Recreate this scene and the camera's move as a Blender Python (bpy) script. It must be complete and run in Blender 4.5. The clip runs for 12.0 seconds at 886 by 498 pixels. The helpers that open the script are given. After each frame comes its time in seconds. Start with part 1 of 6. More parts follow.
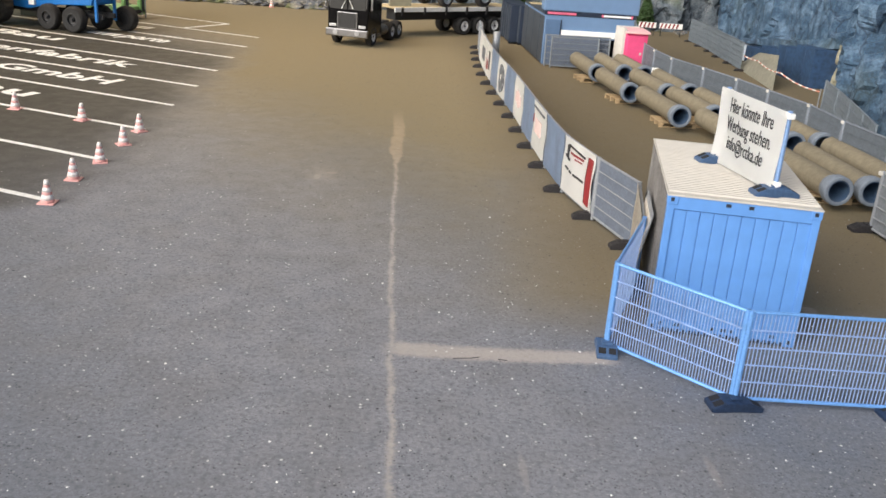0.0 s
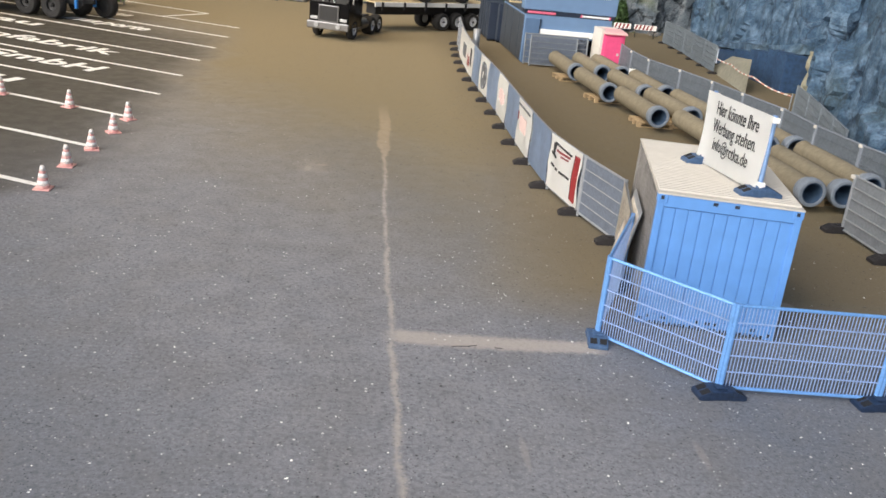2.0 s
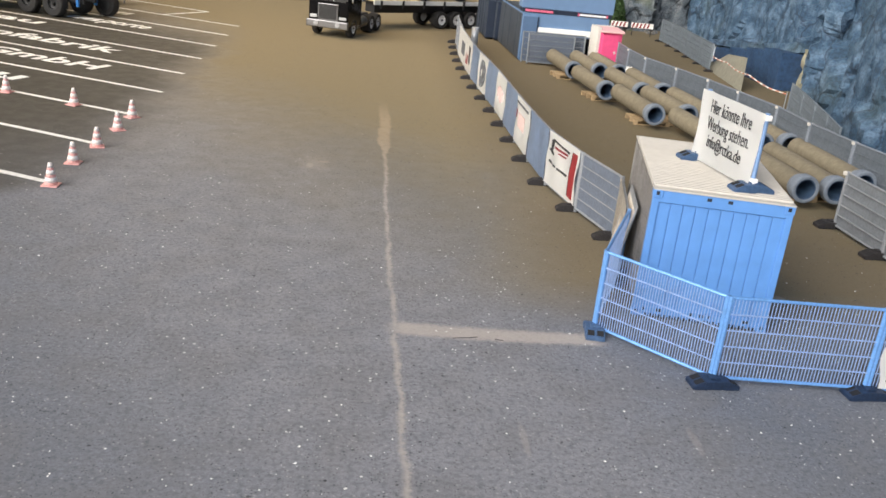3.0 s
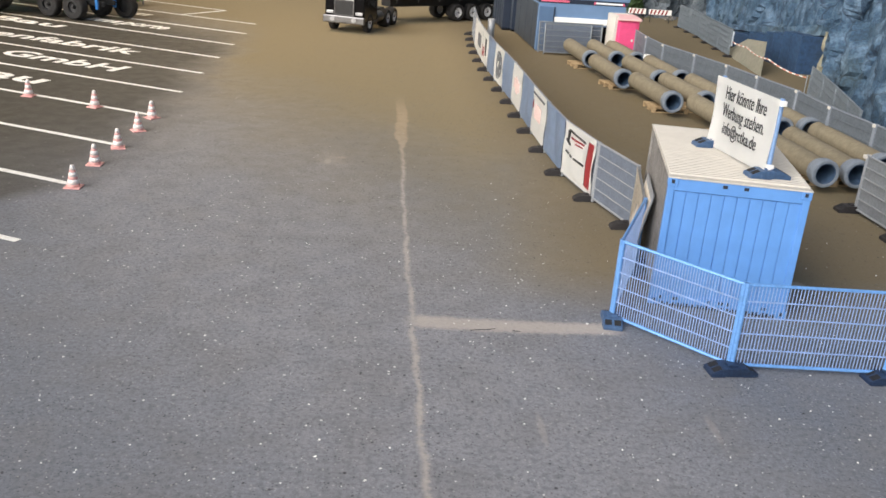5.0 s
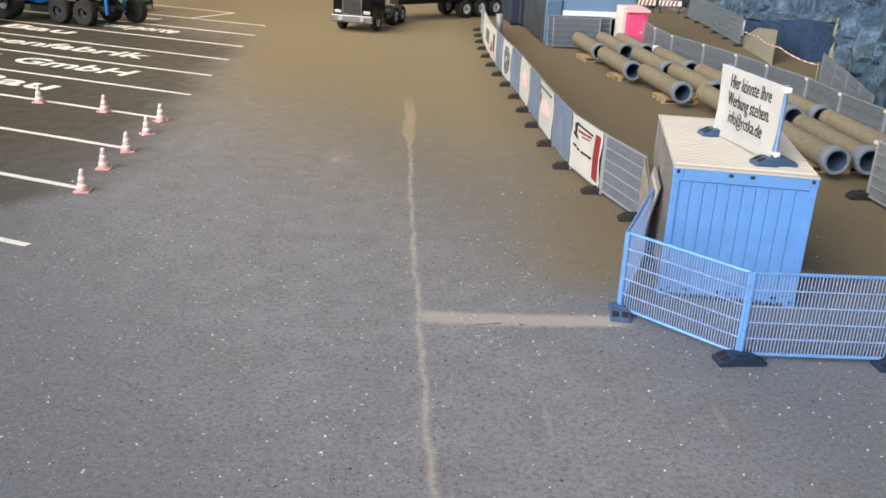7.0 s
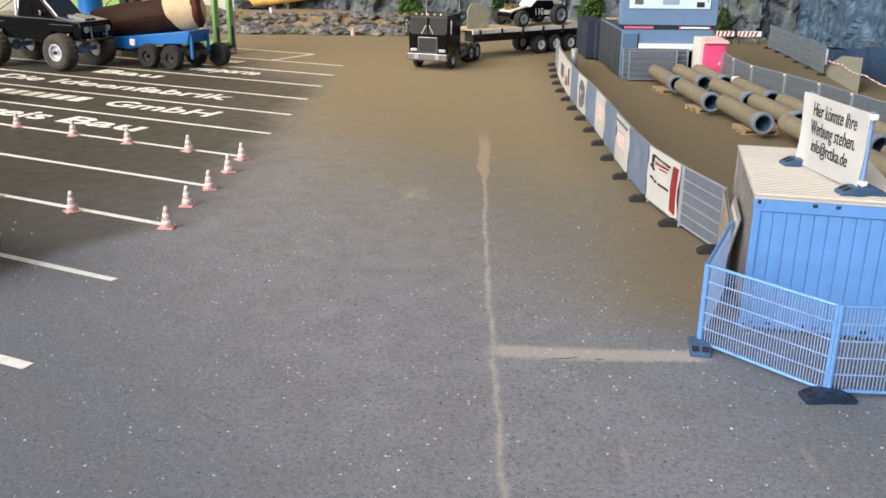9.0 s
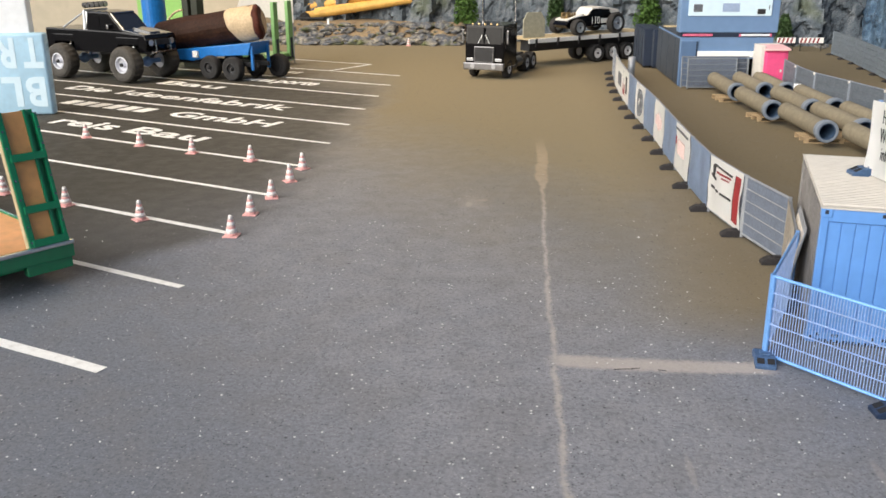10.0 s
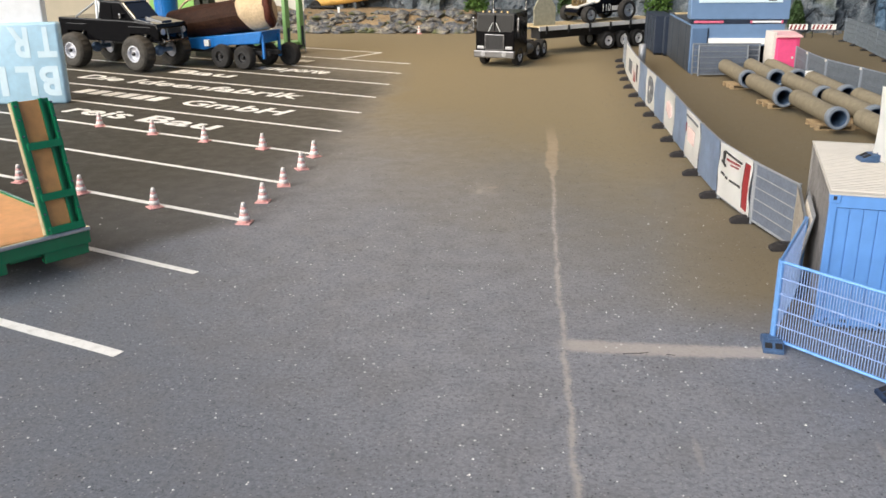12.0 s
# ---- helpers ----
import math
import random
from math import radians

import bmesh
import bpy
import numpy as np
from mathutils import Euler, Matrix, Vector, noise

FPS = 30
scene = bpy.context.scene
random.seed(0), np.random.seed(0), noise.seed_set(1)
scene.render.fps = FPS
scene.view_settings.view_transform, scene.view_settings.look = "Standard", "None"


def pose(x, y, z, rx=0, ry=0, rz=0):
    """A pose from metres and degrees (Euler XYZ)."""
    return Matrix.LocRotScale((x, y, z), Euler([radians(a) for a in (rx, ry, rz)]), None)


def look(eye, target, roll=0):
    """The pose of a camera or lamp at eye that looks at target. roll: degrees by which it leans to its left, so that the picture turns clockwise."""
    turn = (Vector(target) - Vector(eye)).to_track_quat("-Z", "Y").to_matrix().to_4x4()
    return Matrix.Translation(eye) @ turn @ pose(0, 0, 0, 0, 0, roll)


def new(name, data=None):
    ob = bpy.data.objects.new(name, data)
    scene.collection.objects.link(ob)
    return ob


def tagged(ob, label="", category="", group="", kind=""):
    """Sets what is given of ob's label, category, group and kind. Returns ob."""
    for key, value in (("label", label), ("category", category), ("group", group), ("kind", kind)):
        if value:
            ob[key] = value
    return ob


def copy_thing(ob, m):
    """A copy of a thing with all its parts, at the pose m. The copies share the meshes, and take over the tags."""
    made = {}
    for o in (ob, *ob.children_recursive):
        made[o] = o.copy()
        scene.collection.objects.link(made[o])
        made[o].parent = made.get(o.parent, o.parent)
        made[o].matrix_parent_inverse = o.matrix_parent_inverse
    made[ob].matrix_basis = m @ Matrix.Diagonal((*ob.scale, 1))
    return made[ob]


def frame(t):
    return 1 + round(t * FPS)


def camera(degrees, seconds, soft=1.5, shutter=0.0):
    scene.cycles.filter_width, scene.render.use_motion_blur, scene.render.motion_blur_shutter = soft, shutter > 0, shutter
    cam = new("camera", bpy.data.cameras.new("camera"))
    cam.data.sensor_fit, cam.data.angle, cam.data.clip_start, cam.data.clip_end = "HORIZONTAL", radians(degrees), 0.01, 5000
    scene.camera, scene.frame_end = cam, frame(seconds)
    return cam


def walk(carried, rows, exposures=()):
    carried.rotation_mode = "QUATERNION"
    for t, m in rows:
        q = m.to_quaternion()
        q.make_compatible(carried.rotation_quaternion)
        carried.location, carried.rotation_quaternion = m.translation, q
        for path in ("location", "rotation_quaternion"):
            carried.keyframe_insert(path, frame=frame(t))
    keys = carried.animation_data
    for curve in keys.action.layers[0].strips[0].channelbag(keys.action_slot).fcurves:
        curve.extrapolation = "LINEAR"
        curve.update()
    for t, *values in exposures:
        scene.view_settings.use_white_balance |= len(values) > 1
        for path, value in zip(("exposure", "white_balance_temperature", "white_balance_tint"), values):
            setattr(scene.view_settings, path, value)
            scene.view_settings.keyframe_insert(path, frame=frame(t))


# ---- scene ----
# Everything below is written in model units; one unit is 0.07 m.
S = 0.07
cam = camera(53.0, 12.0, soft=1.6)
PATH = [
    (0, (7.866, -16.215, 6.707), (7.9804, -14.3423, 6.0141), 4.14),
    (0.5, (7.709, -16.185, 6.698), (7.8408, -14.3142, 6.0045), 4.68),
    (1, (7.525, -16.127, 6.662), (7.6770, -14.2576, 5.9692), 5.28),
    (1.5, (7.347, -16.288, 6.684), (7.5229, -14.4210, 5.9899), 5.83),
    (2, (7.243, -16.709, 6.797), (7.4351, -14.8444, 6.0994), 6.00),
    (2.5, (7.160, -17.040, 6.875), (7.3617, -15.1774, 6.1742), 6.10),
    (3, (7.138, -17.118, 6.885), (7.3362, -15.2561, 6.1829), 6.03),
    (5, (7.256, -17.222, 6.948), (7.4030, -15.3631, 6.2253), 4.27),
    (5.5, (7.338, -17.227, 6.932), (7.4717, -15.3675, 6.2067), 3.74),
    (6, (7.418, -17.229, 6.909), (7.5409, -15.3701, 6.1815), 3.21),
    (6.5, (7.446, -17.238, 6.915), (7.5633, -15.3803, 6.1839), 2.85),
    (8.5, (7.525, -17.249, 6.883), (7.5350, -15.3707, 6.1959), 1.27),
    (9, (7.517, -17.214, 6.856), (7.4526, -15.3266, 6.1977), 0.56),
    (9.5, (7.404, -17.246, 6.894), (7.2783, -15.3566, 6.2506), 0.11),
    (10, (7.352, -17.330, 6.911), (7.1699, -15.4443, 6.2704), -0.33),
    (10.5, (7.313, -17.406, 6.915), (7.1087, -15.5242, 6.2694), -0.54),
    (11, (7.310, -17.429, 6.911), (7.1062, -15.5498, 6.2582), -0.58),
    (11.5, (7.333, -17.478, 6.918), (7.1297, -15.6011, 6.2581), -0.57),
    (12, (7.367, -17.526, 6.928), (7.1619, -15.6511, 6.2634), -0.61),
]

walk(cam, [(t, look(Vector(e) * S, Vector(g) * S, r)) for t, e, g, r in PATH])

# ---------------------------------------------------------------- light
world = bpy.data.worlds.new("world")
scene.world = world
world.use_nodes = True
wn = world.node_tree.nodes
sky = wn.new("ShaderNodeTexSky")
sky.sky_type, sky.sun_disc = "NISHITA", False
sky.sun_elevation, sky.sun_rotation = radians(30), radians(225)
sky.dust_density = 3.0
world.node_tree.links.new(sky.outputs[0], wn["Background"].inputs[0])
wn["Background"].inputs[1].default_value = 0.105

sun = new("sun", bpy.data.lights.new("sun", "SUN"))
sun.data.energy, sun.data.angle, sun.data.color = 4.0, radians(60), (1.0, 0.99, 0.96)
sun.matrix_world = look((0, 0, 0), (0.68, 0.67, -0.56))

def hall_lamp(x, y, z, sx, sy, watts, colour):
    lamp = new("hall_lamp", bpy.data.lights.new("hall_lamp", "AREA"))
    lamp.data.shape, lamp.data.size, lamp.data.size_y = "RECTANGLE", sx, sy
    lamp.data.energy, lamp.data.color = watts, colour
    lamp.matrix_world = look((x, y, z), (x, y, 0))
    return lamp

hall_lamp(-0.5, 2.3, 2.2, 1.8, 1.4, 36, (1.0, 0.70, 0.32))
scene.view_settings.exposure = 0.0

# ---------------------------------------------------------------- materials
def nodes_of(m):
    m.use_nodes = True
    return m.node_tree.nodes, m.node_tree.links, m.node_tree.nodes["Principled BSDF"]

def mat(name, col, rough=0.6, metal=0.0, var=0.15, scale=40.0, bump=0.0, bump_scale=200.0, stain=None, rand=0.0, coat=0.0, spec=0.5):
    """A painted or natural surface with fine grain and broad stains; scales are per metre."""
    m = bpy.data.materials.new(name)
    n, l, b = nodes_of(m)
    tc = n.new("ShaderNodeTexCoord")
    fine, broad = n.new("ShaderNodeTexNoise"), n.new("ShaderNodeTexNoise")
    for t, s, d in ((fine, scale * 6, 5), (broad, scale, 3)):
        t.inputs["Scale"].default_value, t.inputs["Detail"].default_value = s, d
        l.new(tc.outputs["Object"], t.inputs["Vector"])
    lo = [max(0, c * (1 - var)) for c in col]
    hi = [min(1, c * (1 + var)) for c in col]
    st = stain or [c * (1 - 1.6 * var) for c in col]
    ramp = n.new("ShaderNodeValToRGB")
    ramp.color_ramp.elements[0].color, ramp.color_ramp.elements[1].color = (*lo, 1), (*hi, 1)
    ramp.color_ramp.elements[0].position, ramp.color_ramp.elements[1].position = 0.3, 0.7
    l.new(fine.outputs["Fac"], ramp.inputs["Fac"])
    mask = n.new("ShaderNodeMapRange")
    mask.inputs["From Min"].default_value, mask.inputs["From Max"].default_value = 0.52, 0.72
    mask.inputs["To Max"].default_value = 0.65
    l.new(broad.outputs["Fac"], mask.inputs["Value"])
    mix = n.new("ShaderNodeMix")
    mix.data_type = "RGBA"
    l.new(mask.outputs[0], mix.inputs[0])
    l.new(ramp.outputs[0], mix.inputs[6])
    mix.inputs[7].default_value = (*st, 1)
    out = mix.outputs[2]
    if rand:
        info, hsv, mr = n.new("ShaderNodeObjectInfo"), n.new("ShaderNodeHueSaturation"), n.new("ShaderNodeMapRange")
        mr.inputs["To Min"].default_value, mr.inputs["To Max"].default_value = 1 - rand, 1 + rand
        l.new(info.outputs["Random"], mr.inputs["Value"])
        l.new(mr.outputs[0], hsv.inputs["Value"])
        l.new(out, hsv.inputs["Color"])
        out = hsv.outputs[0]
    l.new(out, b.inputs["Base Color"])
    b.inputs["Metallic"].default_value = metal
    b.inputs["Coat Weight"].default_value = coat
    b.inputs["Specular IOR Level"].default_value = spec
    rr = n.new("ShaderNodeMapRange")
    rr.inputs["To Min"].default_value, rr.inputs["To Max"].default_value = max(0.03, rough - 0.12), min(1, rough + 0.12)
    l.new(broad.outputs["Fac"], rr.inputs["Value"])
    l.new(rr.outputs[0], b.inputs["Roughness"])
    if bump:
        bt, bp = n.new("ShaderNodeTexNoise"), n.new("ShaderNodeBump")
        bt.inputs["Scale"].default_value, bt.inputs["Detail"].default_value = bump_scale, 6
        l.new(tc.outputs["Object"], bt.inputs["Vector"])
        bp.inputs["Strength"].default_value, bp.inputs["Distance"].default_value = bump, 0.004
        l.new(bt.outputs["Fac"], bp.inputs["Height"])
        l.new(bp.outputs[0], b.inputs["Normal"])
    return m

def asphalt():
    m = bpy.data.materials.new("asphalt")
    n, l, b = nodes_of(m)
    tc = n.new("ShaderNodeTexCoord")
    xyz = n.new("ShaderNodeSeparateXYZ")
    l.new(tc.outputs["Object"], xyz.inputs[0])

    def math_(op, a, c=None, d=None):
        q = n.new("ShaderNodeMath")
        q.operation = op
        for i, v in enumerate((a, c, d)):
            if v is None:
                continue
            if isinstance(v, (int, float)):
                q.inputs[i].default_value = v
            else:
                l.new(v, q.inputs[i])
        return q.outputs[0]

    def noise_(scale, detail=4, rough=0.55):
        q = n.new("ShaderNodeTexNoise")
        q.inputs["Scale"].default_value, q.inputs["Detail"].default_value, q.inputs["Roughness"].default_value = scale, detail, rough
        l.new(tc.outputs["Object"], q.inputs["Vector"])
        return q.outputs["Fac"]

    def range_(v, a, c, lo=0.0, hi=1.0, kind="SMOOTHSTEP"):
        q = n.new("ShaderNodeMapRange")
        q.interpolation_type = kind
        for i, x in enumerate((a, c, lo, hi)):
            q.inputs[1 + i].default_value = x
        l.new(v, q.inputs[0])
        return q.outputs[0]

    def mix_(f, a, c):
        q = n.new("ShaderNodeMix")
        q.data_type = "RGBA"
        if isinstance(f, float):
            q.inputs[0].default_value = f
        else:
            l.new(f, q.inputs[0])
        for i, v in ((6, a), (7, c)):
            if isinstance(v, tuple):
                q.inputs[i].default_value = (*v, 1)
            else:
                l.new(v, q.inputs[i])
        return q.outputs[2]

    def cells(scale, rand_over, dist_under):
        q = n.new("ShaderNodeTexVoronoi")
        q.inputs["Scale"].default_value = scale
        l.new(tc.outputs["Object"], q.inputs["Vector"])
        sep = n.new("ShaderNodeSeparateColor")
        l.new(q.outputs["Color"], sep.inputs[0])
        keep = math_("GREATER_THAN", sep.outputs[0], rand_over)
        near = range_(q.outputs["Distance"], dist_under, dist_under * 0.55)
        return math_("MULTIPLY", keep, near)

    x, y = xyz.outputs[0], xyz.outputs[1]
    wob = noise_(5, 3)
    wob2 = noise_(55, 3)
    sway = noise_(17, 2)
    grain = noise_(300, 6, 0.85)
    mott = noise_(26, 5, 0.6)
    blotch = noise_(160, 2, 0.5)
    ragged = noise_(190, 4, 0.7)
    # the brighter light along the lane is painted as a lighter colour
    lane = math_("MULTIPLY", range_(math_("ADD", x, math_("MULTIPLY", y, 0.6)), -2.5 * S, 4.0 * S), range_(math_("ADD", x, math_("MULTIPLY", y, 0.4)), 12.0 * S, 7.5 * S))
    lane = math_("MULTIPLY", lane, range_(y, -30 * S, -16 * S))
    base = mix_(range_(grain, 0.24, 0.74), mix_(lane, ASPHALT_DARK, LANE_DARK), mix_(lane, ASPHALT_LIGHT, LANE_LIGHT))
    base = mix_(range_(mott, 0.35, 0.75, 0, 0.45), base, ASPHALT_PATCH)
    base = mix_(range_(noise_(11, 4), 0.40, 0.66, 0, 0.35), base, ASPHALT_BROWN)
    base = mix_(range_(blotch, 0.42, 0.72, 0, 0.42), base, ASPHALT_DARK)
    # darker bay colour; shade at the trucks and far left is painted in
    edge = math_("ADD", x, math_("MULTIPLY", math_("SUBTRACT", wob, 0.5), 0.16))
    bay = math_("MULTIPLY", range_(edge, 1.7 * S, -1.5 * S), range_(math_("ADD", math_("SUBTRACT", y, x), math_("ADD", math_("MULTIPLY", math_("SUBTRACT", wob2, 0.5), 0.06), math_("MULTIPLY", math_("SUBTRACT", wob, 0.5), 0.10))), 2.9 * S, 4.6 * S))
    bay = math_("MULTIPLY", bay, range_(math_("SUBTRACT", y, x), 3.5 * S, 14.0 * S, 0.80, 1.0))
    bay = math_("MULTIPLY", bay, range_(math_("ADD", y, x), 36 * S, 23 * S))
    base = mix_(math_("MULTIPLY", bay, range_(x, 0.0, -6.0 * S, 0.88, 0.96)), base, mix_(range_(x, -2.0 * S, -9.0 * S), BAY_DARK, BAY_SHADED))
    # brown dust towards the yard's back, with a warm light tint painted in
    drift = math_("ADD", math_("ADD", y, math_("MULTIPLY", math_("SUBTRACT", wob, 0.5), 0.5)), math_("MULTIPLY", math_("SUBTRACT", x, 6 * S), 1.0))
    dust_tint = math_("MULTIPLY", math_("MULTIPLY", range_(drift, -3 * S, 20 * S, 0.0, 0.94), range_(y, -4.5 * S, 1.5 * S)), range_(mott, 0.2, 0.6, 0.95, 1.0))
    dust_tint = math_("MULTIPLY", dust_tint, math_("SUBTRACT", 1.0, math_("MULTIPLY", bay, range_(x, 0.0, -6.0 * S, 0.85, 0.97))))
    # shade in the corner by the container, painted as dark brown
    corner = math_("MULTIPLY", range_(x, 7.9 * S, 12.5 * S), range_(math_("ADD", y, math_("MULTIPLY", wob, 0.06)), -2.6 * S, 0.5 * S, 0.0, 0.85))
    dust_tint = math_("MAXIMUM", dust_tint, corner)
    base = mix_(dust_tint, base, mix_(range_(x, 9.8 * S, 12.6 * S), DUST_TINT, DUST_SHADED))
    # sand lying in the two joints
    seam_x = math_("ADD", math_("ADD", 7.87 * S, math_("MULTIPLY", math_("MAXIMUM", math_("SUBTRACT", -1.5 * S, y), 0.0), 0.022)), math_("ADD", math_("ADD", math_("MULTIPLY", math_("SUBTRACT", wob, 0.5), 0.022), math_("MULTIPLY", math_("SUBTRACT", sway, 0.5), 0.009)), math_("MULTIPLY", math_("SUBTRACT", ragged, 0.5), 0.006)))
    d1 = math_("ABSOLUTE", math_("SUBTRACT", x, seam_x))
    wide = math_("ADD", -0.0025, math_("MULTIPLY", range_(y, 8.5 * S, 10.5 * S), 0.010))
    wide = math_("ADD", wide, math_("MULTIPLY", wob2, 0.007))
    f1 = range_(math_("SUBTRACT", d1, math_("ADD", wide, math_("MULTIPLY", math_("SUBTRACT", ragged, 0.5), 0.008))), 0.0055, -0.002)
    f1 = math_("MULTIPLY", f1, range_(math_("ADD", y, math_("MULTIPLY", wob2, 0.15)), 18.0 * S, 14.5 * S, 0.0, 1.0))
    f1 = math_("MULTIPLY", f1, range_(y, -22 * S, -16 * S))
    f1 = math_("MULTIPLY", f1, range_(wob2, 0.25, 0.6, 0.55, 1.0))
    d2 = math_("ABSOLUTE", math_("SUBTRACT", y, math_("ADD", -2.98 * S, math_("MULTIPLY", math_("SUBTRACT", wob, 0.5), 0.02))))
    f2 = range_(math_("SUBTRACT", d2, math_("ADD", math_("MULTIPLY", wob2, 0.010), math_("MULTIPLY", math_("SUBTRACT", ragged, 0.5), 0.012))), 0.018, 0.004)
    f2 = math_("MULTIPLY", f2, math_("MULTIPLY", range_(x, 7.7 * S, 8.1 * S), range_(x, 11.9 * S, 11.4 * S)))
    sand = math_("MAXIMUM", f1, f2)
    # a pale scuffed spot
    dx, dy = math_("SUBTRACT", x, 5.9 * S), math_("SUBTRACT", y, 7.2 * S)
    spot = math_("SQRT", math_("ADD", math_("MULTIPLY", dx, dx), math_("MULTIPLY", math_("MULTIPLY", dy, dy), 0.35)))
    spot = range_(math_("ADD", spot, math_("MULTIPLY", wob2, 0.06)), 0.075, 0.03, 0, 0.35)
    sand = math_("MAXIMUM", sand, spot)
    # short pale scuffs
    for cx, cy, rx, ry, f in SCUFFS:
        ux = math_("DIVIDE", math_("SUBTRACT", x, cx * S), rx * S)
        uy = math_("DIVIDE", math_("SUBTRACT", y, cy * S), ry * S)
        r2 = math_("ADD", math_("MULTIPLY", ux, ux), math_("MULTIPLY", uy, uy))
        sand = math_("MAXIMUM", sand, range_(math_("ADD", r2, math_("MULTIPLY", math_("SUBTRACT", ragged, 0.5), 2.0)), 1.0, 0.2, 0.0, f))
    base = mix_(math_("MULTIPLY", sand, range_(ragged, 0.25, 0.6, 0.62, 0.9)), base, mix_(range_(y, 4 * S, 12 * S), SAND, SAND_FAR))
    # bright and dark chippings in the wearing course
    crowd = range_(noise_(60, 3), 0.38, 0.62, 0.15, 1.0)
    clear = math_("MULTIPLY", crowd, math_("SUBTRACT", 1.0, math_("MULTIPLY", math_("MAXIMUM", sand, bay), 0.8)))
    base = mix_(math_("MULTIPLY", math_("MULTIPLY", cells(270, 0.76, 0.33), clear), 0.85), base, (0.03, 0.03, 0.035))
    base = mix_(math_("MULTIPLY", math_("MULTIPLY", cells(125, 0.90, 0.27), clear), 0.85), base, (0.022, 0.022, 0.026))
    base = mix_(math_("MULTIPLY", math_("MULTIPLY", cells(430, 0.80, 0.36), clear), 0.8), base, (0.02, 0.02, 0.024))
    bare = math_("SUBTRACT", 1.0, math_("MULTIPLY", math_("MAXIMUM", dust_tint, bay), 0.8))
    base = mix_(math_("MULTIPLY", math_("MULTIPLY", cells(280, 0.90, 0.40), bare), 0.5), base, (0.42, 0.41, 0.40))
    base = mix_(math_("MULTIPLY", math_("MULTIPLY", cells(150, 0.974, 0.27), bare), 0.85), base, (0.78, 0.77, 0.74))
    l.new(base, b.inputs["Base Color"])
    l.new(math_("MAXIMUM", range_(mott, 0.3, 0.7, 0.66, 0.85), math_("MULTIPLY", dust_tint, 0.95)), b.inputs["Roughness"])
    bp = n.new("ShaderNodeBump")
    bp.inputs["Strength"].default_value, bp.inputs["Distance"].default_value = 0.35, 0.0012
    l.new(math_("ADD", math_("MULTIPLY", grain, math_("SUBTRACT", 1.0, math_("MINIMUM", math_("MULTIPLY", dust_tint, 1.15), 1.0))), math_("MULTIPLY", sand, 0.4)), bp.inputs["Height"])
    l.new(bp.outputs[0], b.inputs["Normal"])
    return m

ASPHALT_DARK, ASPHALT_LIGHT, ASPHALT_PATCH = (0.078, 0.086, 0.101), (0.224, 0.242, 0.282), (0.19, 0.196, 0.214)
ASPHALT_BROWN = (0.180, 0.173, 0.174)
SAND_FAR = (0.36, 0.28, 0.185)
SCUFFS = ((9.74, -6.35, 0.07, 0.55, 0.32), (12.33, -6.2, 0.08, 0.45, 0.28), (16.1, -0.5, 0.2, 0.25, 0.4), (5.75, 7.05, 0.14, 0.35, 0.7), (6.1, 7.5, 0.2, 0.16, 0.6))
# yard brown, darkened to paint in the shade right of the fence
DUST_SHADED = (0.158, 0.122, 0.063)
LANE_DARK, LANE_LIGHT = (0.158, 0.160, 0.174), (0.333, 0.332, 0.362)
# inner bay colour, darkened by painted-in shade
BAY_SHADED = (0.031, 0.027, 0.017)
BAY_DARK, DUST_TINT, SAND = (0.048, 0.042, 0.030), (0.232, 0.183, 0.098), (0.43, 0.383, 0.35)
M_GROUND = asphalt()

